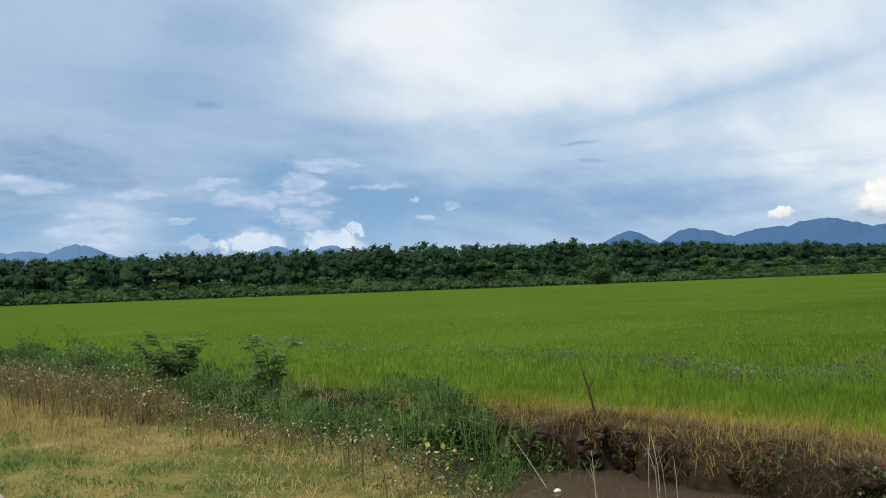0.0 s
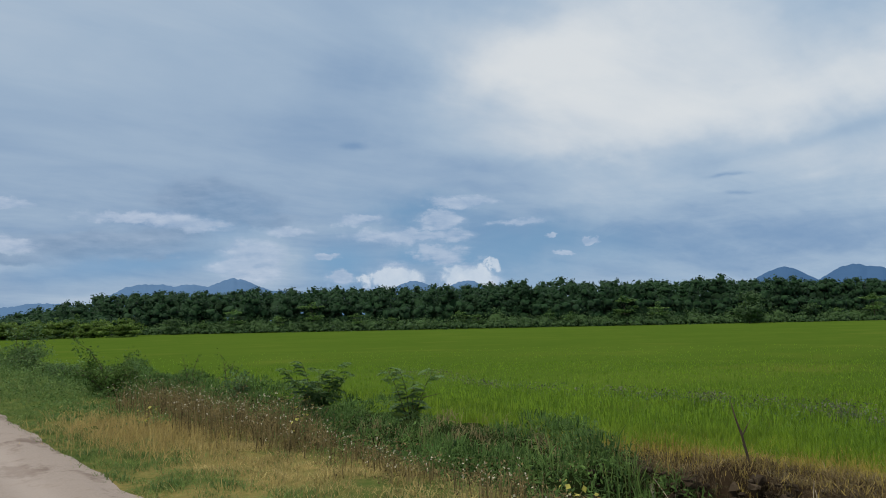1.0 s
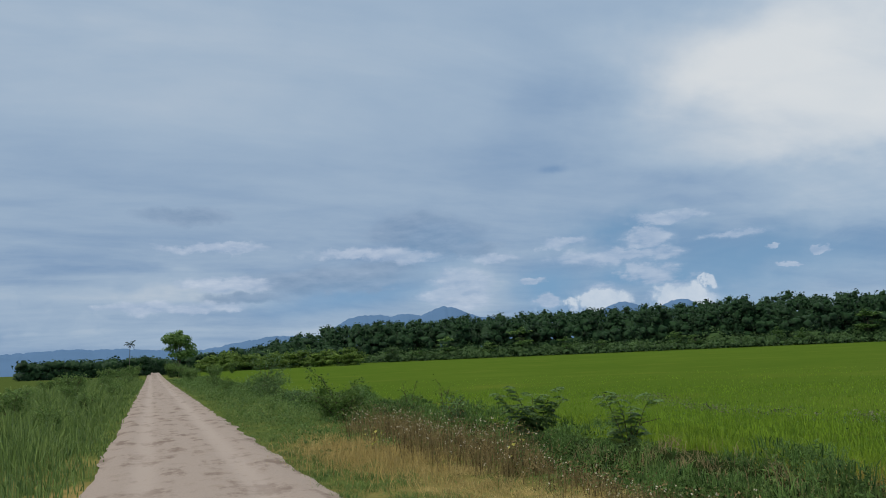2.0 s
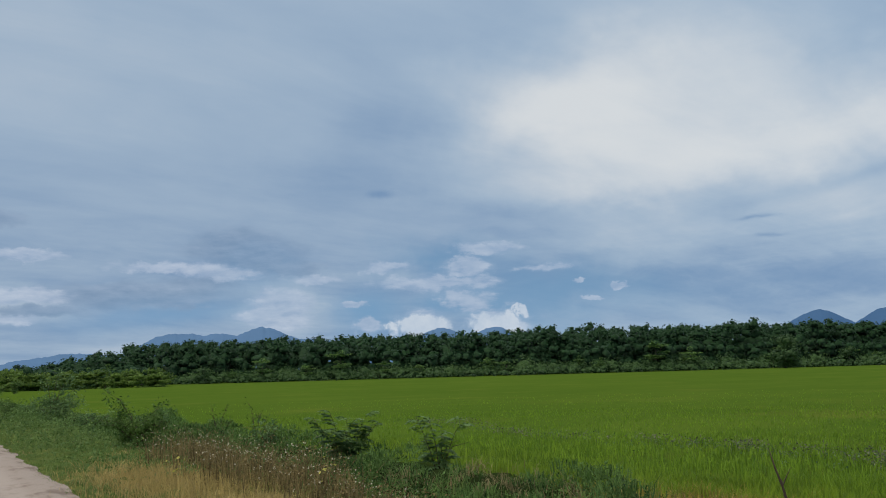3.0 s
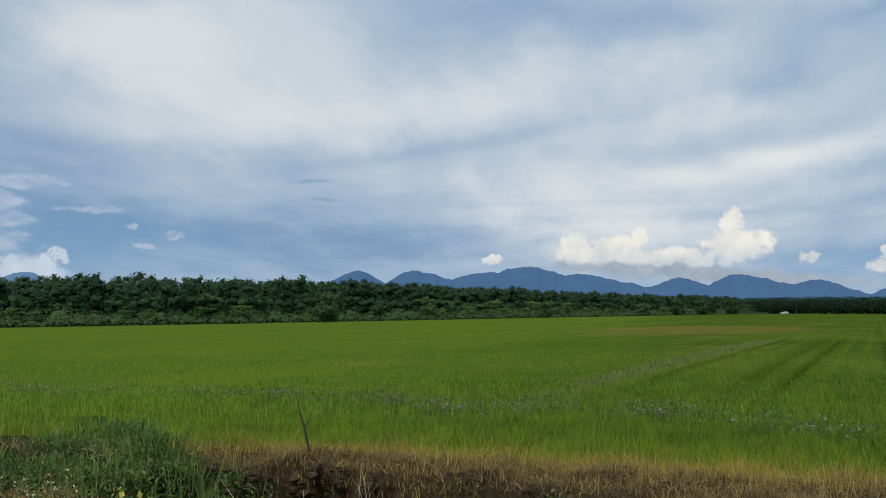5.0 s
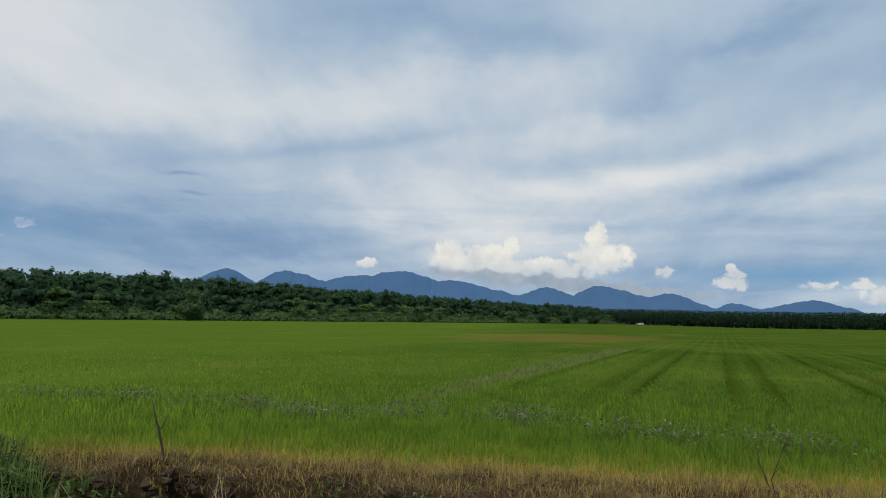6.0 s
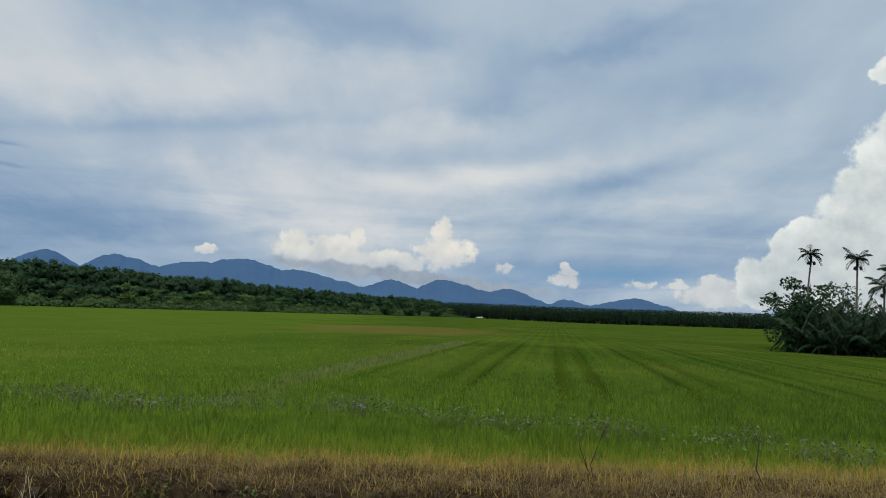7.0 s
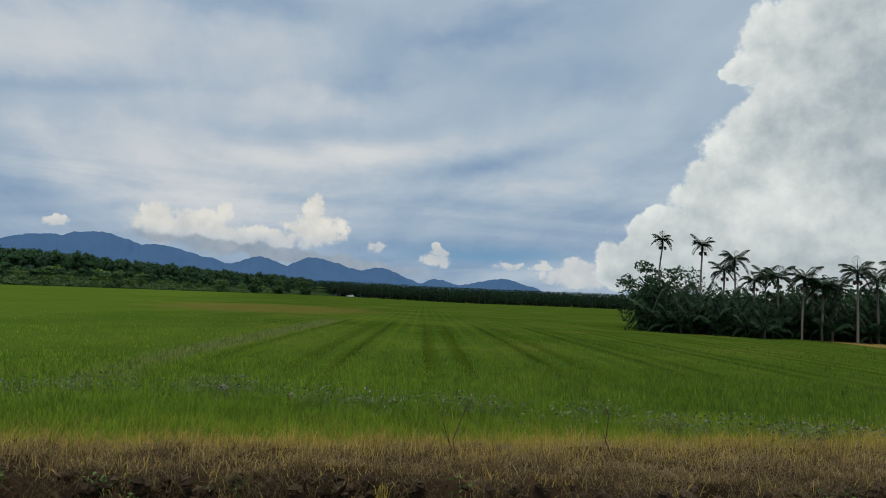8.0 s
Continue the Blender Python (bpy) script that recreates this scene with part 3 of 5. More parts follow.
T = np.concatenate([np.stack([q, q + 1, q + nx + 1], 1), np.stack([q, q + nx + 1, q + nx], 1)])
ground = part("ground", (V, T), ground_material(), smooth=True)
tagged(ground, "flat farmland with green paddy, dry verge and ditch", "ground", kind="structure")

ry = axis(-14, 60, 0.25, 330)
ry = ry[(ry > -60) & (ry < 320)]
rx = np.linspace(0, 1, 33)
RX, RY = np.meshgrid(rx, ry)
left = -0.82 + 0.07 * waves(RY, RY * 0, 3.4, 21) + 0.04 * waves(RY, RY * 0, 0.9, 22)
right = 2.12 + 0.06 * waves(RY, RY * 0, 3.9, 23) + 0.045 * waves(RY, RY * 0, 1.0, 24)
XX = left + (right - left) * RX
edge = np.minimum(RX, 1 - RX)
ZZ = 0.0 + 0.045 * smooth01(edge, 0, 0.12) - 0.03 * np.exp(-((np.abs(XX - 0.62) - 0.72) / 0.22) ** 2) + 0.004 * waves(XX, RY, 0.8, 25) + np.maximum(land(XX, RY) + 0.45, 0)
V = np.stack([XX, RY, ZZ], -1).reshape(-1, 3)
q = (np.arange(len(ry) - 1)[:, None] * 33 + np.arange(32)[None]).ravel()
T = np.concatenate([np.stack([q, q + 1, q + 34], 1), np.stack([q, q + 34, q + 33], 1)])
tagged(part("road", (V, T), road_material(), smooth=True), "pale sandy unpaved farm road with brownish stains", "road", kind="structure")

wx, wy = np.meshgrid(np.linspace(5.3, 8.3, 8), np.linspace(-60, 120, 120))
V = np.stack([wx, wy, np.full_like(wx, -0.71)], -1).reshape(-1, 3)
q = (np.arange(119)[:, None] * 8 + np.arange(7)[None]).ravel()
T = np.concatenate([np.stack([q, q + 1, q + 9], 1), np.stack([q, q + 9, q + 8], 1)])
tagged(part("water", (V, T), water_material(), smooth=True), "still brown water in the ditch below the bank", "water", kind="structure")


# ---------------------------------------------------------------- mountains
def ridge(name, az0, az1, radius, peaks, base, mat, label, seed):
    """A wooded range far off: rounded hills set side by side, furrowed by spurs."""
    az = np.radians(np.arange(az0, az1, 0.12))
    rows = np.linspace(0, 1, 14)
    A, R = np.meshgrid(az, rows)
    deg_ = np.degrees(A)
    top = np.full_like(A, base * 1.0)
    for a, h, wl, wr in peaks:
        wd = np.where(deg_ < a, wl, wr)
        top = np.maximum(top, h * np.exp(-np.maximum(np.sqrt(((deg_ - a) / wd) ** 2 + 0.014) - 0.118, 0) ** 1.2))
    top = top + radius * 0.0010 * waves(deg_, deg_ * 0, 2.1, seed) + radius * 0.0006 * waves(deg_, deg_ * 0, 0.6, seed + 1) + radius * 0.0003 * waves(deg_, deg_ * 0, 0.25, seed + 3)
    fade = smooth01(deg_, az0, az0 + 3) * (1 - smooth01(deg_, az1 - 3, az1))
    rad = radius * (1 - 0.16 * (1 - R)) + radius * 0.005 * waves(deg_, R * 3, 1.3, seed + 2) * (1 - R)
    z = top * fade * smooth01(R, -0.25, 1.0) - (1 - R) * 6 - 4
    z = np.where(R == 0, -8, z)
    V = np.stack([np.sin(A) * rad, np.cos(A) * rad, z], -1).reshape(-1, 3)
    n = len(az)
    q = (np.arange(13)[:, None] * n + np.arange(n - 1)[None]).ravel()
    T = np.concatenate([np.stack([q, q + 1, q + n + 1], 1), np.stack([q, q + n + 1, q + n], 1)])
    back = V[-n:].copy()
    back[:, :2] *= 1.05
    back[:, 2] = -8
    k = len(V)
    V = np.concatenate([V, back])
    i = np.arange(n - 1)
    T = np.concatenate([T, np.stack([k - n + i, k - n + i + 1, k + i + 1], 1), np.stack([k - n + i, k + i + 1, k + i], 1)])
    tagged(part(name, (V, T), mat, smooth=True), label, "mountain", kind="structure")


R1 = 4200.0
T1 = lambda e: R1 * math.tan(radians(e))
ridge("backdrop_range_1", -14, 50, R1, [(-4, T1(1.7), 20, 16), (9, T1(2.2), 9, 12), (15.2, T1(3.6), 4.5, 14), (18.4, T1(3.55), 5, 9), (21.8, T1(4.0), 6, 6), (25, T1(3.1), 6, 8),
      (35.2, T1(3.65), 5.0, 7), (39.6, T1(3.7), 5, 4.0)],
      T1(0.9), mountain_material("hazed_mountain_far", (0.07, 0.12, 0.20), (0.035, 0.075, 0.14)), "long blue wooded mountain range on the horizon", 31)
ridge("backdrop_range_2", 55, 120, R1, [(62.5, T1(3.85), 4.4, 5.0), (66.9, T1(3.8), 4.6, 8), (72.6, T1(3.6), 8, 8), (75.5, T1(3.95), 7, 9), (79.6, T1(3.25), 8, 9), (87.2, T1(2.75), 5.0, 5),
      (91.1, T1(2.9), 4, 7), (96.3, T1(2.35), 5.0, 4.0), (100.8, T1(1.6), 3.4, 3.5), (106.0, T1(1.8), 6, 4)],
      T1(0.25), mountain_material("hazed_mountain", (0.045, 0.085, 0.15), (0.018, 0.05, 0.115)), "blue wooded mountain range under low cloud", 41)

# ---------------------------------------------------------------- trees
def crown_points(rng, lobes, count, lowest=-1.0):
    """Points near the skin of several overlapping lobes (x, y, z, rx, rz), and the way out."""
    lobes = np.asarray(lobes, float)
    wgt = lobes[:, 3] * lobes[:, 4]
    k = rng.choice(len(lobes), count, p=wgt / wgt.sum())
    d = rng.normal(size=(count, 3))
    d /= np.linalg.norm(d, axis=1)[:, None]
    d[:, 2] = np.where(d[:, 2] < lowest, -d[:, 2], d[:, 2])
    r = rng.uniform(0.70, 1.06, count)[:, None]
    L = lobes[k]
    return L[:, :3] + d * r * np.stack([L[:, 3], L[:, 3], L[:, 4]], 1), d


def lobe_fill(rng, lobes, each_n):
    """Large crossing leaf sprays that close the inside of each lobe."""
    L = np.repeat(np.asarray(lobes, float), each_n, 0)
    d = rng.normal(size=(len(L), 3))
    d /= np.linalg.norm(d, axis=1)[:, None]
    p = L[:, :3] + d * rng.uniform(0.25, 0.72, len(L))[:, None] * L[:, [3, 3, 4]]
    return facing_leaves(rng, p, d, L[:, 3] * rng.uniform(0.55, 0.95, len(L)), 0.8, 0.5)


def clumps(rng, lobes, seg=7, rings=4, rough=(0.62, 1.15)):
    """Rough broken lumps, each turned its own way."""
    lobes = np.asarray(lobes, float)
    th, ph = np.linspace(0, 2 * np.pi, seg, endpoint=False), np.linspace(0.45, np.pi - 0.45, rings)
    unit = np.array([(math.sin(p) * math.cos(a), math.sin(p) * math.sin(a), math.cos(p)) for p in ph for a in th] + [(0, 0, 1), (0, 0, -1)])
    turn = np.linalg.qr(rng.normal(size=(len(lobes), 3, 3)))[0]
    turn[:, :, 0] *= np.sign(np.linalg.det(turn))[:, None]
    body = np.einsum("nij,kj->nki", turn, unit) * rng.uniform(*rough, (len(lobes), len(unit), 1))
    v = lobes[:, None, :3] + body * lobes[:, [3, 3, 4]][:, None]
    t = []
    for i in range(rings - 1):
        for j in range(seg):
            a, b = i * seg + j, i * seg + (j + 1) % seg
            t += [(a, a + seg, b + seg), (a, b + seg, b)]
    for j in range(seg):
        t += [(rings * seg, j, (j + 1) % seg), (rings * seg + 1, (rings - 1) * seg + (j + 1) % seg, (rings - 1) * seg + j)]
    t = np.array(t)[None] + (np.arange(len(lobes)) * len(unit))[:, None, None]
    return v.reshape(-1, 3), t.reshape(-1, 3)


def broad_tree(name, label, category, seed, tall, wide, low, count, leaf, mat, bark_mat, group="", lobes_n=16, flat=0.2, trunk_r=0.18, core=0, tier=1.0):
    """A tree with a tapered trunk, a few limbs and a crown of leaf sprays."""
    r = rng_of(seed)
    root = empty_thing(name, (0, 0, 0), label, category, group)
    lobes, limbs = [], []
    for i in range(lobes_n):
        a, f = r.uniform(0, 6.28), math.sqrt(r.uniform(0, 1))
        zf = r.uniform(0, 1)
        rad = wide * (0.45 + 0.55 * math.sin(math.pi * min(1, 0.15 + zf * 0.8)))
        x, y, z = math.cos(a) * rad * f * 0.8, math.sin(a) * rad * f * 0.8, low + (tall - low) * (0.12 + 0.78 * zf)
        s = r.uniform(0.20, 0.58) * wide
        lobes.append((x, y, z, s / tier ** 0.5, s * r.uniform(0.6, 0.95) * tier))
    lobes.append((r.normal() * 0.1 * wide, r.normal() * 0.1 * wide, tall - 0.22 * wide, 0.30 * wide, 0.24 * wide))
    bend = r.normal(size=2) * 0.03 * tall
    top = low + (tall - low) * 0.6
    zz = np.linspace(-0.3, top, 7)
    spine = np.stack([bend[0] * (zz / top) ** 2, bend[1] * (zz / top) ** 2, zz], 1)
    pieces = [tube(spine, np.linspace(trunk_r * 1.25, trunk_r * 0.35, 7))]
    for x, y, z, s, _ in lobes[:7]:
        st = spine[r.integers(2, 6)]
        en = np.array([x, y, z])
        mid = (st + en) / 2 + np.array([0, 0, -0.06 * tall])
        pieces.append(tube([st, mid, en], [trunk_r * 0.4, trunk_r * 0.26, trunk_r * 0.08], 5))
    part("trunk", joined(*pieces), bark_mat, root, smooth=True)
    pts, out = crown_points(r, lobes, count)
    tone_size = r.uniform(0.6, 1.35, count) * leaf
    shape = facing_leaves(r, pts, out, tone_size, 0.85, 0.42) if core else leaves(r, pts, tone_size, 0.62, flat)
    if core:
        L_ = np.array(lobes)
        L_[:, 3:] *= 0.58
        shape = joined(shape, clumps(r, L_, 6, 3, (0.65, 1.15)))
    part("crown", shape, mat, root, smooth=bool(core))
    return root


def at(x, y, turn=0.0, scale=1.0, sink=0.0, squash=1.0):
    m = pose(x, y, ground_z(x, y) - sink, 0, 0, turn)
    return m @ Matrix.Diagonal((scale, scale, scale * squash, 1))


def put(thing, m):
    thing.matrix_basis = m
    return thing


def along(pts, spacing):
    p = np.asarray(pts, float)
    seg = np.hypot(*np.diff(p, axis=0).T)
    s = np.concatenate([[0], np.cumsum(seg)])
    t = np.arange(0, s[-1], spacing)
    return np.stack([np.interp(t, s, p[:, 0]), np.interp(t, s, p[:, 1])], 1)


tree_kinds = [broad_tree("forest_tree", "dark green broadleaved tree in the dense woodland edge", "tree", 100 + i, 11.4 + 0.9 * (i % 3), 4.0 + 0.5 * (i % 4), 0.6, 1150, 0.76, M["forest"], M["bark"], "trees at the woodland edge", 20, 0.2, 0.18, 1)
              for i in range(6)]
r = rng_of(7)
used = set()
for j, (x, y) in enumerate(along(EDGE, 6.6)):
    k = int(r.integers(0, 6))
    x, y = x + r.normal() * 1.6 + 5 * 0.64, y + r.normal() * 1.6 + 5 * 0.77
    s = r.uniform(0.72, 1.0)
    s *= min(1.0, 0.40 + 0.60 * max(0.0, (x - 8) / 58))
    m = at(x, y, r.uniform(0, 360), s)
    if k not in used:
        used.add(k)
        put(tree_kinds[k], m)
    else:
        copy_thing(tree_kinds[k], m)


# the depth of the wood behind its edge: crown beside crown, rising with the land, and dark growth below
def wood_crowns(rng, rows, spacing):
    """Lobes of crowns standing side by side in rows behind the edge."""
    line_ = np.concatenate([along(EDGE, spacing) + np.array([0.64, 0.77]) * b_ for b_ in rows])
    line_ = line_ + rng.normal(size=line_.shape) * 1.7
    thin_ = np.clip(0.36 + 0.64 * (line_[:, 0] - 16) / 58, 0.3, 1.0)
    crest_ = (13.4 + 0.9 * waves(line_[:, 0], line_[:, 1], 30.0, 62) + rng.normal(size=len(line_)) * 0.5) * thin_ * (1 + 0.13 * smooth01(line_[:, 0], 150, 250))
    g_ = height(line_[:, 0], line_[:, 1])
    n_ = len(line_)
    out_ = []
    for drop, w_, h_, side in ((1.4, 1.7, 1.4, 0.5), (2.7, 2.7, 1.9, 1.0), (3.6, 2.9, 2.1, 1.5), (5.4, 3.2, 2.8, 1.5)):
        k_ = rng.uniform(0.8, 1.2, n_)
        out_.append(np.column_stack([line_ + rng.normal(size=line_.shape) * side, g_ + crest_ - drop, w_ * k_, h_ * k_]))
    return np.concatenate(out_)


r = rng_of(8)
lobes = wood_crowns(r, (9, 17, 26, 36, 48, 62), 5.6)
pts, out = crown_points(r, lobes, 84000, -0.25)
core_lobes = lobes.copy()
core_lobes[:, 3:] *= 0.60
skirt = np.concatenate([along(EDGE, 3.4) + np.array([0.64, 0.77]) * b_ for b_ in (4, 9)])
skirt = skirt + r.normal(size=skirt.shape) * 0.9
low_thin = np.clip(0.36 + 0.64 * (skirt[:, 0] - 16) / 58, 0.3, 1.0)
low_lobes = np.concatenate([np.column_stack([skirt, height(skirt[:, 0], skirt[:, 1]) + (zc_ + r.uniform(-1.2, 1.2, len(skirt))) * low_thin, 2.4 * low_thin, 2.0 * low_thin]) for zc_ in (1.2, 4.0, 6.6)])
low_pts, low_out = crown_points(r, low_lobes, 24000)
bend = np.arange(-8.0, 13.5, 0.42)
bend = np.repeat(bend, 3) + r.normal(size=len(bend) * 3) * 0.12
reach = np.tile([252.0, 262.0, 272.0], len(bend) // 3)
bx, by = np.sin(np.radians(bend)) * reach, np.cos(np.radians(bend)) * reach
end_lobes = np.concatenate([np.column_stack([bx, by, height(bx, by) + q_ + r.normal(size=len(bx)) * 0.4, np.full(len(bx), 2.6), np.full(len(bx), 2.0)]) for q_ in (1.4, 3.8)])
end_pts, end_out = crown_points(r, end_lobes, 9000)
pts, out = np.concatenate([pts, end_pts, low_pts]), np.concatenate([out, end_out, low_out])
core_lobes = np.concatenate([core_lobes, low_lobes * np.array([1, 1, 1, 0.7, 0.7]), end_lobes * np.array([1, 1, 1, 0.7, 0.7])])
deep = np.repeat(along(EDGE, 1.6), 11, 0)
deep = deep + np.array([0.64, 0.77]) * r.uniform(10, 26, len(deep))[:, None]
deep_thin = np.clip(0.36 + 0.64 * (deep[:, 0] - 16) / 58, 0.3, 1.0)
deep = np.column_stack([deep, height(deep[:, 0], deep[:, 1]) + r.uniform(0.2, 9.0, len(deep)) * deep_thin])
way = np.tile([-0.64, -0.77, 0.0], (len(deep), 1))
tagged(part("woodland", joined(facing_leaves(r, pts, out, r.uniform(0.55, 1.1, len(pts)), 0.85, 0.42), facing_leaves(r, deep, way, r.uniform(3.0, 5.0, len(deep)) * deep_thin, 0.9, 0.4), clumps(r, core_lobes, 6, 3, (0.65, 1.15))), M["forest"], smooth=True),
       "dense dark green woodland behind the field", "woodland", kind="stuff")

# saplings with tiered bright leaves before the wood
kinds = [broad_tree("sapling", "light green young tree with tiered leaves in the scrub", "tree", 150 + i, 6.4, 2.7, 2.2, 520, 0.62, M["sapling"], M["bark"], "young trees in the scrub", 8, 0.88, 0.09, 0, 0.38) for i in range(4)]
used = set()
for j, (x, y) in enumerate(along(EDGE, 9.0)):
    k = int(r.integers(0, 4))
    fore = r.uniform(2, 7)
    x, y = x + r.normal() * 2.0 - fore * 0.64, y + r.normal() * 2.0 - fore * 0.77
    if r.uniform() < 0.25:
        continue
    m = at(x, y, r.uniform(0, 360), r.uniform(0.6, 1.25))
    if k not in used:
        used.add(k)
        put(kinds[k], m)
    else:
        copy_thing(kinds[k], m)

# low scrub between the field and the wood
pts, size = [], []
for back in np.arange(-17, 3, 1.6):
    line = along(EDGE, 0.42)
    f = (back + 17) / 20
    keep = r.uniform(size=len(line)) < 0.9
    line = line[keep] + r.normal(size=(keep.sum(), 2)) * 1.1
    line = line + np.array([0.64, 0.77]) * back
    hgt = (0.8 + 3.2 * f) * (1 + 0.45 * waves(line[:, 0], line[:, 1], 9.0, 61))
    z = height(line[:, 0], line[:, 1]) + hgt * r.uniform(0.1, 1.0, len(line))
    pts.append(np.column_stack([line + r.normal(size=line.shape) * 0.35, z]))
pts = np.concatenate(pts)
tuft = np.concatenate([along(EDGE, 2.3) + np.array([0.64, 0.77]) * b_ for b_ in (-15, -11, -7, -3.5, 0)])
tuft = tuft + r.normal(size=tuft.shape) * 1.5
f = np.clip(((tuft - np.repeat([along(EDGE, 2.3)], 5, 0).reshape(-1, 2)) @ np.array([0.64, 0.77]) + 17) / 20, 0.05, 1.1)
tall = (0.9 + 3.9 * f) * (1 + 0.35 * waves(tuft[:, 0], tuft[:, 1], 9.0, 61)) * r.uniform(0.7, 1.15, len(f))
bushes = np.column_stack([tuft, height(tuft[:, 0], tuft[:, 1]) + tall * 0.45, tall * 0.75, tall * 0.55])
bush_pts, bush_out = crown_points(r, bushes, 32000, -0.2)
tagged(part("scrub", joined(leaves(r, pts, r.uniform(0.3, 0.7, len(pts)), 0.6, 0.5), facing_leaves(r, bush_pts, bush_out, r.uniform(0.4, 0.85, len(bush_pts)), 0.8, 0.4), clumps(r, bushes * np.array([1, 1, 1, 0.55, 0.55]), 6, 3, (0.65, 1.15))), M["scrub"], smooth=True), "low green scrub along the far edge of the paddy", "scrub", kind="stuff")

# dark depth of the plantation
line = np.concatenate([along([(690, -20), (655, -160), (640, -330), (600, -620)], 1.0) + (o, 0) for o in (24, 32, 40)])
line = np.repeat(line, 12, 0) + r.normal(size=(len(line) * 12, 2)) * 2
z = height(line[:, 0], line[:, 1]) + r.uniform(0, 12.6, len(line))
wall_line = along([(716, -12), (684, -160), (668, -330), (628, -640)], 4.0)
wall_lobes = np.concatenate([np.column_stack([wall_line, height(wall_line[:, 0], wall_line[:, 1]) + zc_ + r.normal(size=len(wall_line)) * 0.4, np.full(len(wall_line), 4.2), np.full(len(wall_line), 3.6)]) for zc_ in (2.4, 6.0, 9.2)])
tagged(part("plantation_depth", joined(leaves(r, np.column_stack([line, z]), r.uniform(1.0, 1.9, len(line)), 0.7, 0.2), lobe_fill(r, wall_lobes, 26)), M["forest"]), "dark inner rows of a distant plantation", "plantation", kind="stuff")

# distant plantation: even rows of trunks under a dark canopy
line = np.concatenate([along([(690, -20), (655, -160), (640, -330), (600, -620)], 4.5) + o for o in ((0, 0), (9, 2), (18, 0))])
line = line + r.normal(size=line.shape) * 0.7
pieces = []
for x, y in line[::3]:
    z0 = ground_z(x, y)
    pieces.append(tube([(x, y, z0 - 0.3), (x, y, z0 + 9)], [0.20, 0.16], 4))
tagged(part("plantation_trunks", joined(*pieces), M["bark"]), "rows of slim trunks of a distant plantation", "plantation", kind="stuff")
c = np.repeat(line, 110, 0)
zc = np.repeat(height(line[:, 0], line[:, 1]) + r.uniform(-0.6, 0.6, len(line)), 110)
pts = np.column_stack([c + r.normal(size=c.shape) * 2.7, zc + 3.2 + r.uniform(0, 1, len(c)) ** 0.7 * 10.6])
tagged(part("plantation_canopy", leaves(r, pts, r.uniform(0.8, 1.5, len(pts)), 0.7, 0.4), M["forest"]), "dark even canopy of a distant plantation", "plantation", kind="stuff")


# ---------------------------------------------------------------- paddy plants
def scatter(rng, n, x0, x1, y0, y1):
    return rng.uniform(x0, x1, n), rng.uniform(y0, y1, n)


def on_ground(x, y, lift=-0.02):
    return np.column_stack([x, y, height(x, y) + lift])


def in_sight(x, y):
    """The sector of the plan that the walk looks over."""
    a = np.degrees(np.arctan2(x, y))
    return (a > -9) & (a < 135)


r = rng_of(11)
ps, hs, ws = [], [], []
for r0, r1, per, wide in ((0, 14, 380, 0.0130), (14, 22, 105, 0.019), (22, 36, 20, 0.026), (36, 60, 3, 0.04)):
    n = int(per * r1 * r1 * 1.6)
    x, y = scatter(r, n, 8.7, r1, -r1 * 0.8, r1)
    d = np.hypot(x, y)
    edge_n = 10.5 - 1.8 * smooth01(y, 5.0, 7.5) + 0.45 * waves(x, y, 2.2, 71) + r.normal(size=n) * 0.6
    k = (d >= r0) & (d < r1) & in_sight(x, y) & (x > edge_n) & (r.uniform(size=n) < 1.15 - smooth01(d, 30, 60))
    x, y, d = x[k], y[k], d[k]
    tall = 0.30 * (1 + 0.16 * waves(x, y, 3.0, 72) + 0.22 * waves(x, y, 0.7, 73)) * r.uniform(0.7, 1.15, len(x))
    tall *= 1 - 0.62 * smooth01(d, 12, 24)
    rowd = np.abs(np.abs((y + x * 0.174 + 0.9 + 1.75) % 3.5 - 1.75) - 0.5)
    on = smooth01(x, 14, 20) * smooth01(-y - x * 0.05, -7, 0)
    pair = np.exp(-((y + x * 0.174 + 0.9) * 0.16) ** 2)
    tall *= 1 - (0.3 + 0.35 * pair) * on * (rowd < 0.16 + 0.05 * waves(x, y, 1.5, 79))
    ps.append(on_ground(x, y)), hs.append(tall), ws.append(np.full(len(x), wide) * r.uniform(0.7, 1.3, len(x)))
tagged(part("rice_plants", blades(r, np.concatenate(ps), np.concatenate(hs), np.concatenate(ws), 0.34, 0.10), M["rice"]),
       "young bright green rice plants standing in the paddy", "rice", kind="stuff")

# yellowed grass between the bank and the rice
x, y = scatter(r, 135000, 8.2, 12.2, -15, 13)
c = 10.0 - 0.7 * smooth01(y, 4.5, 7.0) + 0.45 * waves(x, y, 2.2, 71) - 0.03 * np.clip(2.0 - y, 0, 8)
k = (np.abs(x - c) < np.abs(r.normal(size=len(x))) * 0.95) & in_sight(x, y) & (y < 8.0 + r.normal(size=len(x)))
x, y = x[k], y[k]
n = len(x)
tagged(part("yellow_grass", blades(r, on_ground(x, y), r.uniform(0.08, 0.29, n) * (1 + 0.4 * waves(x, y, 1.1, 74)), r.uniform(0.004, 0.009, n), 0.55, 0.2), M["gold"]),
       "yellowing grass along the edge of the rice", "grass", kind="stuff")

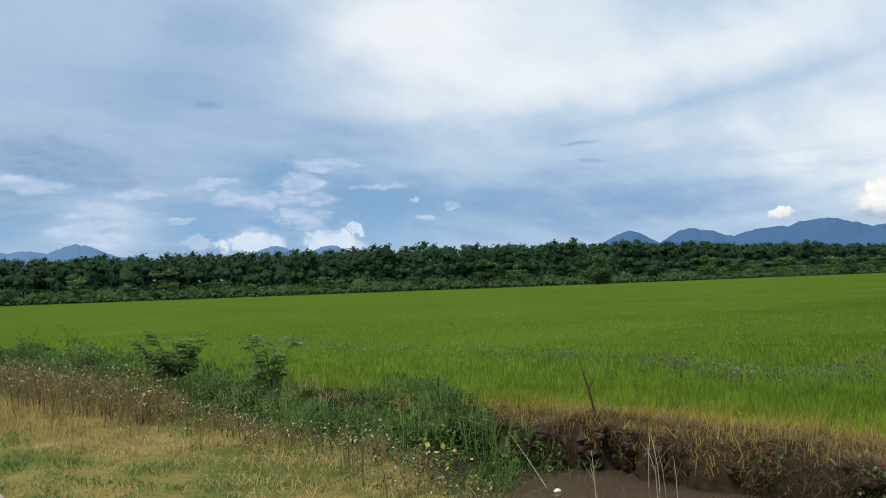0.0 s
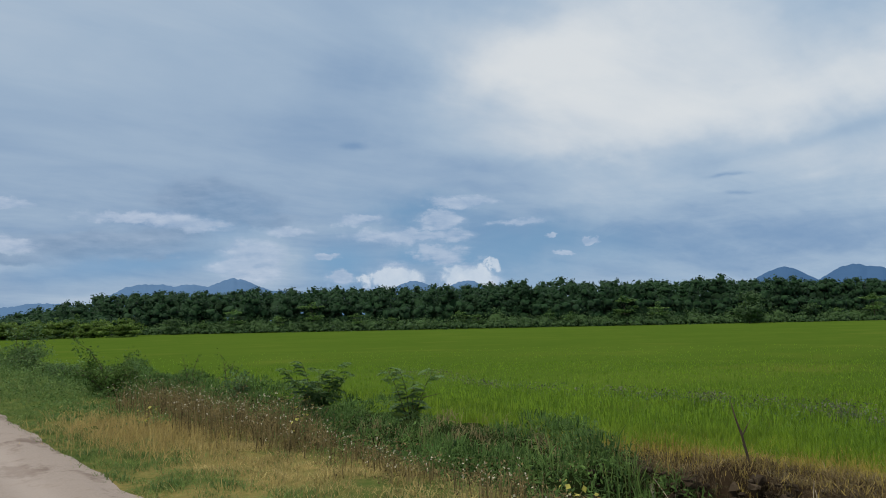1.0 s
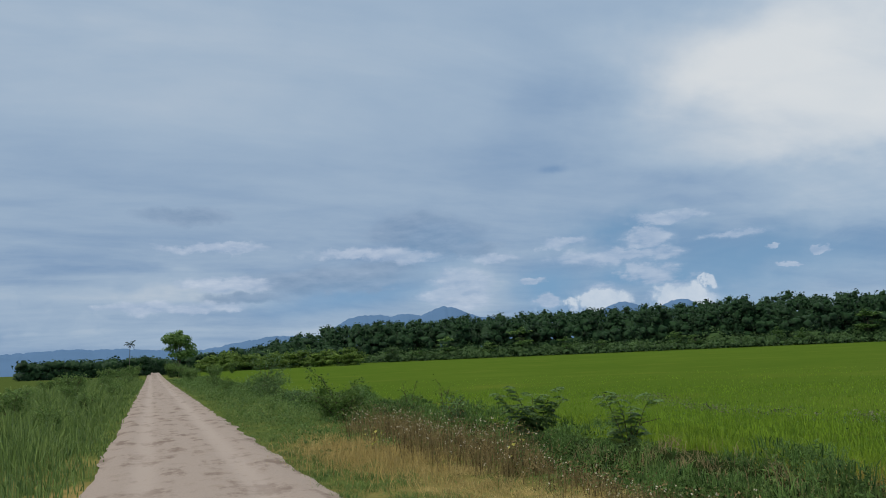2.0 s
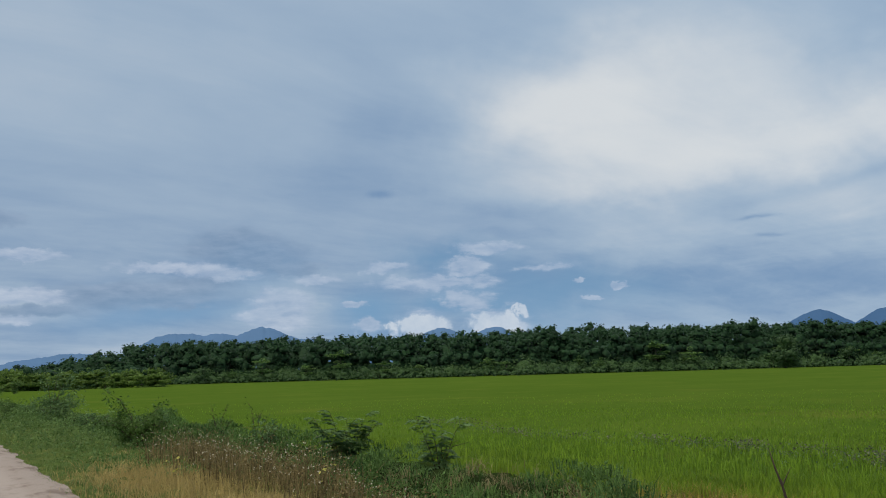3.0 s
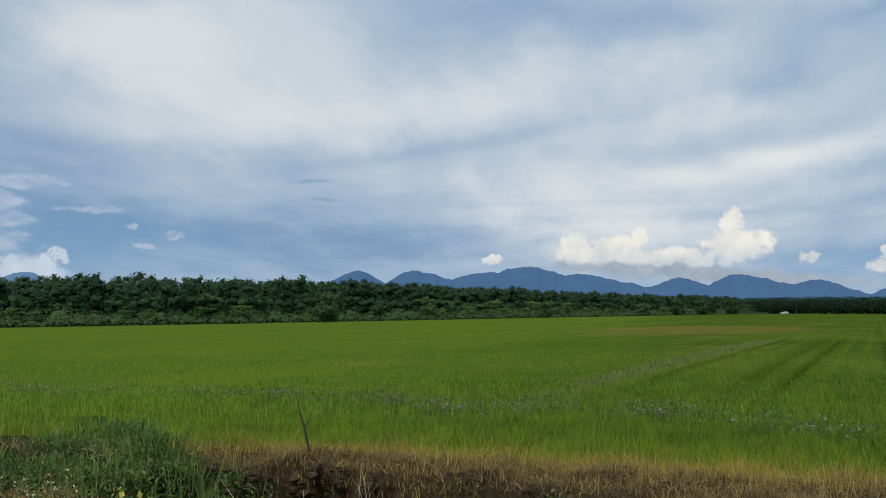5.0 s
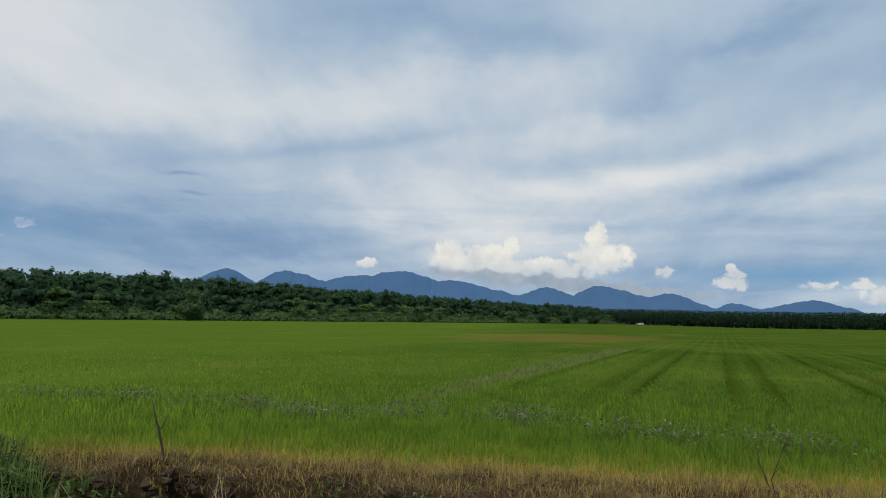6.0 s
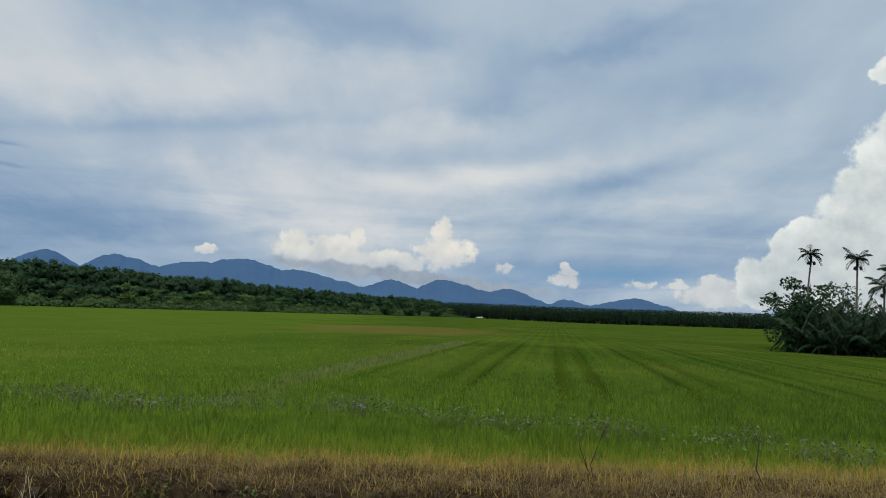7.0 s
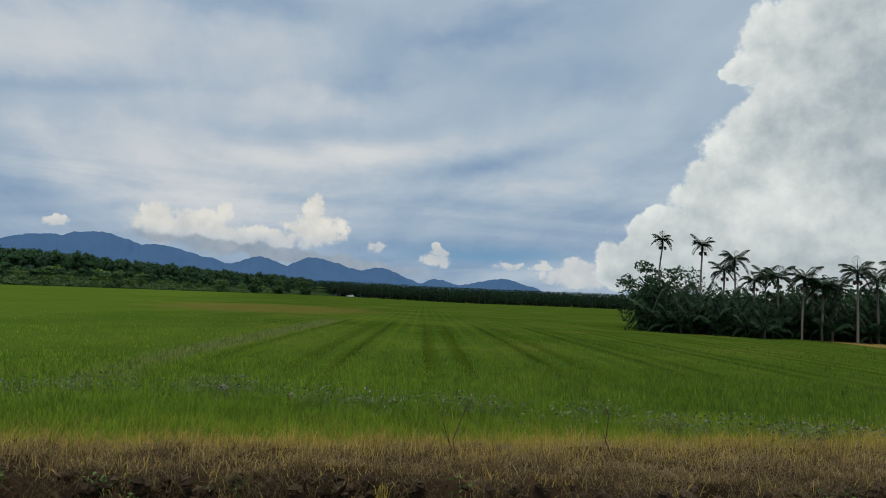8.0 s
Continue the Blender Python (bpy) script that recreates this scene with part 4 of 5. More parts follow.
x, y = scatter(r, 42000, 7.7, 10.4, -15, 8.0)
c = bank_x(y) + 1.05 + 0.3 * waves(x, y, 1.6, 70)
k = (np.abs(x - c) < np.abs(r.normal(size=len(x))) * 0.75) & (waves(x, y, 1.4, 68) + r.normal(size=len(x)) * 0.5 > -0.2) & in_sight(x, y)
x, y = x[k], y[k]
n = len(x)
tagged(part("ochre_grass", blades(r, on_ground(x, y), r.uniform(0.06, 0.24, n) * (1 + 0.4 * waves(x, y, 0.8, 69)), r.uniform(0.004, 0.009, n), 0.8, 0.25), M["ochre"]),
       "ochre drying grass on top of the ditch bank", "grass", kind="stuff")

# dead grass matted on the bank top, hanging over the lip
x, y = scatter(r, 110000, 6.3, 9.6, -12, 8.5)
lip = bank_x(y)
k = (x > lip - 0.10) & (waves(x, y, 0.55, 76) + r.normal(size=len(x)) * 0.5 > -0.55) & (r.uniform(size=len(x)) < np.clip(1.25 - (x - lip) * 0.55, 0.06, 1)) & in_sight(x, y) & (y < 6.3 + r.normal(size=len(x)) * 0.6)
x, y = x[k], y[k]
n = len(x)
tagged(part("dead_grass", blades(r, on_ground(x, y), r.uniform(0.04, 0.17, n) * (1 + 0.6 * waves(x, y, 0.7, 75)), r.uniform(0.005, 0.010, n), 1.3, 0.4), M["brown"]),
       "matted dead brown grass on the ditch bank", "grass", kind="stuff")
x, y = scatter(r, 42000, 6.3, 9.6, -12, 8.5)
lip = bank_x(y)
k = (x > lip + 0.05) & (waves(x, y, 0.9, 78) + r.normal(size=len(x)) * 0.5 > 0.1) & in_sight(x, y) & (y < 6.3 + r.normal(size=len(x)) * 0.6)
x, y = x[k], y[k]
n = len(x)
tagged(part("matted_straw", blades(r, on_ground(x, y, 0.02), r.uniform(0.03, 0.13, n), r.uniform(0.004, 0.009, n), 1.8, 0.5), M["pale_straw"]),
       "bleached straw lying matted on the ditch bank", "grass", kind="stuff")
n = 46000
y = r.uniform(-15, 6.8, n)
lip = bank_x(y)
keep = waves(y, y * 0, 0.7, 95) + r.normal(size=n) * 0.35 > -0.1
y, lip = y[keep], lip[keep]
n = len(y)
base = np.column_stack([lip + r.uniform(-0.16, 0.10, n), y, r.uniform(-0.62, -0.13, n)])
v, t = blades(r, base, r.uniform(0.05, 0.26, n), r.uniform(0.004, 0.009, n), 0.7, 0.1)
v = v.reshape(n, 5, 3)
off = v - v[:, :1]
off[:, :, 2] *= r.uniform(-0.9, 0.55, n)[:, None]
off[:, :, 1] += off[:, :, 2] * r.normal(0, 0.8, n)[:, None]
off[:, :, 0] = -np.abs(off[:, :, 0]) * 0.9
v = (v[:, :1] + off).reshape(-1, 3)
tagged(part("hanging_grass", (v, t), M["root"]), "dead grass and roots hanging down the mud bank", "grass", kind="stuff")

n = 1500
y = r.uniform(-14, 6.9, n)
y = y[waves(y, y * 0, 0.6, 98) + r.normal(size=n) * 0.3 > -0.25]
n = len(y)
size = r.uniform(0.02, 0.05, n) + 0.07 * r.uniform(size=n) ** 4
clods = np.column_stack([bank_x(y) + r.uniform(-0.20, 0.02, n), y, r.uniform(-0.74, -0.20, n), size, size * r.uniform(0.5, 0.9, n)])
tagged(part("mud_clods", clumps(r, clods, 6, 3), M["mud"]), "crumbling dark clods of mud on the ditch bank", "mud", kind="stuff")
n = 900
at_y = r.choice([4.75, 4.3, 3.7, 3.35, 2.9, 2.2, 1.3, 0.4, -0.7, -1.4, -2.2, -3.0, -3.9, -5.0, -6.3], n)
y = at_y + r.normal(size=n) * 0.20
drop = r.uniform(0, 1, n) ** 1.5
tagged(part("bank_tufts", blades(r, np.column_stack([bank_x(y) + r.normal(size=n) * 0.06 - 0.04 - 0.08 * drop, y, -0.16 - 0.40 * drop]), r.uniform(0.05, 0.20, n), r.uniform(0.005, 0.009, n), 1.1, 0.5), M["ochre"]), "yellow-green grass tufts on the crumbling bank", "grass", kind="stuff")
n = 2600
y = r.uniform(-9, 6.8, n)
keep = waves(y, y * 0, 1.6, 96) > 0.35
y = y[keep]
n = len(y)
tagged(part("bank_herbs", leaves(r, np.column_stack([bank_x(y) - 0.10 + r.normal(size=n) * 0.06, y, r.uniform(-0.62, -0.18, n)]), r.uniform(0.03, 0.07, n), 0.5), M["ditch"]), "small green herbs growing on the mud bank", "weeds", kind="stuff")

# grey-lilac weeds on the little bund that crosses the rice
BUND = [(17, 26), (15.0, 17.0), (15.6, 9.3), (14.5, 5.3), (14.7, 1.1), (13.5, -1.2), (11.5, -5.1), (9.9, -7.2), (9.0, -11)]
line = along(BUND, 0.02)
spots = line[r.integers(0, len(line), 75)] + r.normal(size=(75, 2)) * np.array([0.5, 0.3])
pick = spots[r.integers(0, 75, 4800)]
pick = pick + r.normal(size=pick.shape) * np.array([0.16, 0.30])
n = len(pick)
pts = np.column_stack([pick, -0.45 + r.uniform(0.12, 0.42, n)])
tagged(part("bund_weeds", joined(leaves(r, pts, r.uniform(0.03, 0.075, n), 0.6, 0.3), blades(r, np.column_stack([pick, np.full(n, -0.44)]), r.uniform(0.12, 0.36, n), np.full(n, 0.008), 0.4)), M["lilac"]),
       "grey-lilac flowering weeds on a low bund in the rice", "weeds", kind="stuff")
pick = line[r.integers(0, len(line), 9000)]
pick = pick + r.normal(size=pick.shape) * np.array([0.75, 0.4])
pick = pick[waves(pick[:, 0], pick[:, 1], 1.7, 79) + r.normal(size=len(pick)) * 0.3 > 0.0]
n = len(pick)
tagged(part("bund_herbs", leaves(r, np.column_stack([pick, -0.45 + r.uniform(0.08, 0.34, n)]), r.uniform(0.03, 0.08, n), 0.5, 0.3), M["bush"]), "dull green herbs along a low bund in the rice", "weeds", kind="stuff")
# the pale bund running out into the field
n = 4500
x = 15 + 36 * r.uniform(size=n) ** 1.4
y = 7.0 - 0.19 * x + r.normal(size=n) * 0.28
tagged(part("bund_grass", blades(r, on_ground(x, y), r.uniform(0.10, 0.24, n), 0.008 + 0.0008 * x, 0.4), M["pale"]), "pale dry grass on a bund running through the field", "grass", kind="stuff")

# ---------------------------------------------------------------- verge beside the road
def verge_zone(x, y):
    """How dry the verge is, 0 green to 1 straw."""
    gold = np.exp(-((x - 3.95) / 0.8) ** 2) * smooth01(y, 1, 4) * (1 - smooth01(y, 12.5, 16)) - 0.5 * np.exp(-((x - 2.7) / 0.6) ** 2 - ((y - 9.3) / 1.6) ** 2)
    return gold * 1.15 + 0.40 * waves(x, y, 2.2, 81) - 0.12 + 0.15 * (1 - smooth01(y, 12, 20))


x, y = scatter(r, 98000, 1.85, 5.6, 1.5, 26)
k = in_sight(x, y) & (x > 1.98 + 0.10 * waves(y, y * 0, 1.4, 23) + np.abs(r.normal(size=len(x))) * 0.12) & (r.uniform(size=len(x)) < np.clip(14 / np.hypot(x, y), 0.35, 1))
x, y = x[k], y[k]
dry = verge_zone(x, y) + r.normal(size=len(x)) * 0.30 > 0.56
for name, sel, mat, lab in (("dry_verge_grass", dry, "straw", "sun-dried straw-coloured grass on the verge"), ("green_verge_grass", ~dry, "verge", "short green grass on the verge by the road")):
    a, b = x[sel], y[sel]
    n = len(a)
    low = 1 - 0.65 * smooth01(a, 4.0, 4.6) * (1 - smooth01(b, 4.2, 5.4))
    h = low * r.uniform(0.035, 0.115, n) * (1 + 0.7 * waves(a, b, 0.9, 83)) * (0.95 if name[0] == "d" else 0.85)
    tagged(part(name, blades(r, on_ground(a, b), np.clip(h, 0.02, 0.4), r.uniform(0.005, 0.010, n), 1.1, 0.3), M[mat]), lab, "grass", kind="stuff")
# orange-gold clump at the roadside
n = 5000
x, y = r.normal(3.35, 0.42, n), r.normal(12.6, 1.5, n)
tagged(part("gold_grass_clump", blades(r, on_ground(x, y), r.uniform(0.08, 0.32, n) * (1 + 0.4 * waves(x, y, 0.9, 84)), r.uniform(0.005, 0.010, n), 0.7, 0.25), M["amber"]), "tall golden dry grass clump at the roadside", "grass", kind="stuff")
# verge further along the road, both sides
x, y = scatter(r, 60000, 1.9, 8.5, 22, 130)
k = (x > 2.15 + np.abs(r.normal(size=len(x))) * 0.3) & (r.uniform(size=len(x)) < np.clip(30 / y, 0.15, 1))
x, y = x[k], y[k]
n = len(x)
tagged(part("long_verge_grass", blades(r, on_ground(x, y, 0.0), r.uniform(0.08, 0.26, n) * (0.45 + 0.55 * smooth01(x, 2.2, 4.5)) * (1 + 0.6 * waves(x, y, 1.8, 86)), 0.008 + 0.0005 * y, 1.1, 0.3), M["verge"]), "rough green grass along the road", "grass", kind="stuff")
n = 36000
y = 13 + 95 * r.uniform(size=n) ** 1.6
x = 2.5 + 4.6 * r.uniform(size=n) ** 0.7
mound = (0.12 + 0.55 * smooth01(x, 2.8, 4.8) * smooth01(y, 14, 26)) * np.clip(1 + 0.8 * waves(x, y, 2.3, 103), 0.1, 2)
k = (x > 2.7 + 0.5 * waves(y, y * 0, 3.0, 104)) & (waves(x, y, 1.2, 105) + r.normal(size=n) * 0.4 > -0.2)
x, y, mound = x[k], y[k], mound[k]
n = len(x)
tagged(part("verge_herbs", leaves(r, np.column_stack([x, y, height(x, y) + mound * r.uniform(0.1, 1.0, n)]), r.uniform(0.03, 0.06, n) * (1 + y / 30), 0.5, 0.3), M["hedge"]), "low leafy herbs crowding the road verge", "weeds", kind="stuff")
x, y = scatter(r, 110000, -9, -0.7, 5, 130)
k = (x < -0.74 - np.abs(r.normal(size=len(x))) * 0.3) & in_sight(x, y) & (r.uniform(size=len(x)) < np.clip(22 / y, 0.12, 1))
x, y = x[k], y[k]
n = len(x)
tall = r.uniform(0.30, 0.85, n) * (0.25 + 0.85 * smooth01(-x, 0.9, 2.6)) * (1 + 0.3 * waves(x, y, 3.0, 85))
tagged(part("roadside_reeds", blades(r, on_ground(x, y, 0.0), tall, 0.012 + 0.0006 * y, 0.45, 0.2), M["verge"]), "tall green grass crowding the road edge", "grass", kind="stuff")

# brown seeding weeds in a band on the ditch edge
r = rng_of(12)
xs, ys = [], []
for n, xc, sx, y0, y1 in ((2500, 4.75, 0.42, 9.0, 17.0), (800, 4.80, 0.30, 3.4, 9.5)):
    y = r.uniform(y0, y1, n)
    xs.append(r.normal(xc, sx, n) - 0.35 * (1 - smooth01(y, 3.8, 5.6)) + 0.25 * waves(y, y * 0, 3.0, 87)), ys.append(y)
x, y = np.concatenate(xs), np.concatenate(ys)
k = waves(x, y, 0.8, 88) + r.normal(size=len(x)) * 0.3 > -0.12
x, y = x[k], y[k]
n = len(x)
h = np.where(y > 9.3, r.uniform(0.30, 0.66, n), r.uniform(0.12, 0.34, n)) * (1 + 0.3 * waves(x, y, 1.3, 89))
b = on_ground(x, y)
stems = blades(r, b, h, np.full(n, 0.011), 0.28, 0.06)
tips = stems[0].reshape(n, 5, 3)
lf = np.concatenate([b + np.array([0, 0, 1]) * (h * f_)[:, None] + r.normal(size=(n, 3)) * 0.07 for f_ in (0.3, 0.45, 0.6, 0.75, 0.9, 1.0)] + [tips[:, 2] + r.normal(size=(n, 3)) * 0.05, tips[:, 4] + r.normal(size=(n, 3)) * 0.05, b + np.array([0, 0, 1]) * (h * r.uniform(0.2, 0.9, n))[:, None] + r.normal(size=(n, 3)) * 0.05,
                     b + np.array([0, 0, 1]) * (h * r.uniform(0.2, 0.9, n))[:, None] + r.normal(size=(n, 3)) * 0.06])
tagged(part("brown_weeds", joined(stems, leaves(r, lf, r.uniform(0.014, 0.042, len(lf)), 0.5)), M["weed"]), "withered brown weeds in a band beside the ditch", "weeds", kind="stuff")
pick = r.uniform(size=n) < 0.30
sd = tips[pick, 4] + np.array([0, 0, 0.015])
tagged(part("seed_heads", leaves(r, np.concatenate([sd, sd + r.normal(size=sd.shape) * 0.015]), r.uniform(0.014, 0.030, 2 * len(sd)), 0.9), M["seed"]), "small whitish seed heads on the withered weeds", "weeds", kind="stuff")

# green growth that fills the ditch
def ditch_top(x, y):
    fill = smooth01(y, 4.7, 6.3)
    mound = 0.36 * waves(x, y, 2.1, 91) + 0.22 * waves(x, y, 0.8, 92)
    return -0.78 + fill * (0.52 + 0.14 * smooth01(y, 9, 20) + 0.75 * mound) + 0.16 * fill * smooth01(x, 6.0, 7.6)


def hummocks(rng, n_):
    """Mounds of creepers and grass side by side along the ditch: x, y, z, radius, height."""
    y_ = 5.0 + 27.0 * rng.uniform(size=n_) ** 1.5
    x_ = rng.uniform(5.25, 8.35 + 0.4 * smooth01(y_, 6.5, 8), n_) + 0.2 * waves(y_, y_ * 0, 2.0, 93)
    r_ = rng.uniform(0.22, 0.60, n_) * (1 + y_ / 60)
    top_ = ditch_top(x_, y_) + rng.normal(size=n_) * 0.09
    ok = top_ > -0.66
    h_ = r_ * rng.uniform(0.7, 1.15, n_)
    return np.column_stack([x_, y_, top_ - h_ * 0.85, r_, h_])[ok]


mounds = hummocks(r, 230)
pts, out = crown_points(r, mounds, 46000, -0.15)
far_k = 1 + pts[:, 1] / 26
tagged(part("ditch_leaves", facing_leaves(r, pts, out, r.uniform(0.030, 0.080, len(pts)) * far_k, 0.36, 0.5), M["ditch"]), "dense green creepers and herbs filling the ditch", "weeds", kind="stuff")
k = r.choice(len(mounds), 21000, p=mounds[:, 3] ** 2 / (mounds[:, 3] ** 2).sum())
d = r.normal(size=(len(k), 2)) * 0.45
base = np.column_stack([mounds[k, :2] + d * mounds[k, 3:4], mounds[k, 2] + mounds[k, 4] * np.sqrt(np.clip(1 - (d ** 2).sum(1), 0, 1)) * 0.8])
v, t = blades(r, base, r.uniform(0.10, 0.24, len(k)), r.uniform(0.007, 0.014, len(k)) * (1 + base[:, 1] / 36), 0.5, 0.25)
v = v.reshape(-1, 5, 3)
v[:, 2, :2] += d * 0.04
v[:, 3, :2] += d * 0.04
v[:, 4, :2] += d * 0.20
v[:, 4, 2] -= 0.05 * np.hypot(*d.T)
tagged(part("ditch_grass", (v.reshape(-1, 3), t), M["ditch"]), "long arching green grass in the ditch", "grass", kind="stuff")
n = 220
spot = np.array([(7.05, 6.3), (7.4, 6.0), (6.5, 6.8), (7.3, 9.9)])[r.integers(0, 4, n)]
x, y = spot[:, 0] + r.normal(size=n) * 0.15, spot[:, 1] + r.normal(size=n) * 0.18
tagged(part("ditch_reeds", blades(r, np.column_stack([x, y, ditch_top(x, y) - 0.2]), r.uniform(0.35, 0.62, n), r.uniform(0.010, 0.018, n), 0.4, 0.2), M["verge"]), "broad pale green reed blades standing in the ditch", "grass", kind="stuff")
n = 800
spot = np.array([(7.2, 9.4), (7.6, 8.7), (6.6, 10.6), (7.9, 10.6), (6.0, 12.8), (7.4, 7.2)])[r.integers(0, 6, n)]
x, y = spot[:, 0] + r.normal(size=n) * 0.22, spot[:, 1] + r.normal(size=n) * 0.25
tagged(part("dry_ditch_grass", blades(r, np.column_stack([x, y, ditch_top(x, y) - 0.12]), r.uniform(0.14, 0.32, n), r.uniform(0.005, 0.010, n), 1.2, 0.45), M["pale_straw"]), "clumps of dry tan grass among the ditch growth", "grass", kind="stuff")

# ---------------------------------------------------------------- shrubs, sticks and stones
def shrub(name, label, seed, tall, wide, stems, count, leaf, mat, low=0.25, slim=0.45, flat=0.3, group="", radius=0.012, shoots=()):
    q_ = rng_of(seed)
    root = empty_thing(name, (0, 0, 0), label, "shrub", group)
    wood, tips = [], []
    for _ in range(stems):
        a, o = q_.uniform(0, 6.28), q_.uniform(0.2, 1.0) * wide
        hgt = tall * q_.uniform(0.6, 1.0)
        p = np.array([[0.06 * math.cos(a), 0.06 * math.sin(a), -0.05], [o * 0.30 * math.cos(a), o * 0.30 * math.sin(a), hgt * 0.45], [o * 0.65 * math.cos(a), o * 0.65 * math.sin(a), hgt * 0.8],
                      [o * math.cos(a + 0.2), o * math.sin(a + 0.2), hgt]])
        wood.append(tube(p, [radius, radius * 0.8, radius * 0.5, radius * 0.2], 5))
        for _k in range(6):
            f = q_.uniform(low, 1.0) * 3
            i = min(2, int(f))
            st = p[i] + (p[i + 1] - p[i]) * (f - i)
            a2 = q_.uniform(0, 6.28)
            en = st + np.array([math.cos(a2) * 0.3 * wide, math.sin(a2) * 0.3 * wide, q_.uniform(0.0, 0.22) * tall])
            wood.append(tube([st, (st + en) / 2 + [0, 0, 0.02], en], [radius * 0.4, radius * 0.3, radius * 0.12], 4))
            tips.append((st, en))
    for end in shoots:
        end = np.array(end, float)
        p = [np.array([0.0, 0.0, -0.05]), end * [0.25, 0.25, 0.5], end * [0.6, 0.6, 0.85], end]
        wood.append(tube(p, [radius, radius * 0.85, radius * 0.6, radius * 0.25], 5))
        for f_ in np.linspace(0.35, 1.0, 7):
            st = p[0] + (end - p[0]) * f_
            a2 = q_.uniform(0, 6.28)
            en = st + np.array([math.cos(a2) * 0.12, math.sin(a2) * 0.12, q_.uniform(-0.02, 0.1)])
            wood.append(tube([st, en], [radius * 0.3, radius * 0.12], 4))
            tips.append((st, en))
    part("stem", joined(*wood), M["twig"], root, smooth=True)
    k_ = q_.integers(0, len(tips), count)
    A, B = np.array([t_[0] for t_ in tips])[k_], np.array([t_[1] for t_ in tips])[k_]
    c_ = A + (B - A) * q_.uniform(0.1, 1.1, count)[:, None] + q_.normal(size=(count, 3)) * leaf * 0.9
    part("foliage", leaves(q_, c_, q_.uniform(0.6, 1.3, count) * leaf, slim, flat), mat, root)
    return root


def feathery_bush(name, label, seed, stems, per_stem, long, leaflet, bare=0):
    """A bush of thin upright stems with arching compound leaves, each a rib with paired leaflets."""
    q_ = rng_of(seed)
    root = empty_thing(name, (0, 0, 0), label, "shrub")
    wood, blade = [], []
    for x0, y0, x1, y1, tall in stems:
        s_ = np.linspace(0, 1, 6)
        p = np.column_stack([x0 + (x1 - x0) * s_ ** 1.6, y0 + (y1 - y0) * s_ ** 1.6, -0.1 + (tall + 0.1) * s_]) + q_.normal(size=(6, 3)) * 0.012
        wood.append(tube(p, np.linspace(0.013, 0.004, 6), 5))
        for f_ in np.linspace(0.28, 1.0, per_stem):
            st = np.array([np.interp(f_, s_, p[:, i]) for i in range(3)])
            a, L_ = q_.uniform(0, 6.28), long * q_.uniform(0.65, 1.15)
            u = np.linspace(0, 1, 13)
            rise = q_.uniform(0.4, 1.15)
            rib = st + np.column_stack([np.cos(a) * L_ * u, np.sin(a) * L_ * u, L_ * (rise * u - 0.75 * u ** 2)])
            blade.append(tube(rib[::4], [0.004, 0.003, 0.0025, 0.0015], 4))
            b = np.repeat(rib[1:], 2, 0)
            side = np.tile([1.0, -1.0], 12)
            w_ = leaflet * (0.6 + 0.6 * np.sin(np.pi * np.repeat(u[1:], 2) ** 0.8)) * q_.uniform(0.7, 1.2, 24)
            out_ = np.column_stack([-np.sin(a) * side + 0.35 * np.cos(a), np.cos(a) * side + 0.35 * np.sin(a), np.full(24, -0.18) + q_.normal(size=24) * 0.15])
            along_ = np.array([np.cos(a), np.sin(a), 0.0]) * leaflet * 0.26
            tip = b + out_ * w_[:, None]
            mid = b + out_ * w_[:, None] * 0.5
            v_ = np.stack([b, mid + along_, tip, mid - along_], 1).reshape(-1, 3)
            blade.append((v_, (np.array([[0, 1, 2], [0, 2, 3]])[None] + np.arange(24)[:, None, None] * 4).reshape(-1, 3)))
    for _ in range(bare):
        a, L_ = q_.uniform(-0.4, 1.0), q_.uniform(0.45, 0.8)
        st = np.array([0.05, 0.0, q_.uniform(0.3, 0.6)])
        wood.append(tube([st, st + [math.cos(a) * L_ * 0.4, math.sin(a) * L_ * 0.4, L_ * 0.5], st + [math.cos(a) * L_, math.sin(a) * L_, L_ * 0.62]], [0.012, 0.009, 0.003], 5))
    part("stem", joined(*wood), M["twig"], root, smooth=True)
    part("foliage", joined(*blade), M["bush"], root)
    return root


put(feathery_bush("feathery_bush", "feathery green bush growing out of the ditch", 201,
                  [(-0.05, 0.05, -0.55, 0.35, 1.15), (0.0, 0.0, -0.25, 0.15, 1.25), (0.05, 0.0, 0.05, -0.05, 1.10), (0.08, -0.05, 0.40, -0.30, 1.18), (0.05, -0.06, 0.62, -0.42, 1.02), (-0.05, 0.0, -0.38, -0.1, 0.9), (0.0, 0.05, 0.2, 0.2, 0.85), (0.0, 0.0, -0.1, -0.3, 0.7), (0.05, 0.0, 0.25, -0.2, 0.7)],
                  18, 0.28, 0.115), pose(7.75, 14.7, -0.40))
put(feathery_bush("arching_bush", "sparse green bush with bare arching dark twigs", 202,
                  [(-0.05, 0.0, -0.35, 0.30, 1.22), (0.0, 0.0, -0.12, 0.12, 1.15), (0.05, 0.0, 0.35, -0.28, 1.15), (0.0, 0.0, 0.15, 0.10, 0.85)],
                  13, 0.30, 0.110, 3), pose(8.45, 12.1, -0.42))
put(shrub("low_bush", "small rounded dark green bush in the ditch", 203, 0.85, 0.55, 8, 500, 0.10, M["bush"]), pose(7.8, 19.1, -0.4))
put(shrub("leaning_bush", "leafy bush with one long arching shoot beside the verge", 204, 0.95, 1.1, 20, 4200, 0.095, M["shrub"], 0.0, shoots=((-0.85, 0.1, 1.55), (-0.45, 0.2, 1.2), (0.5, 0.0, 1.15))), pose(5.0, 20.9, -0.15))
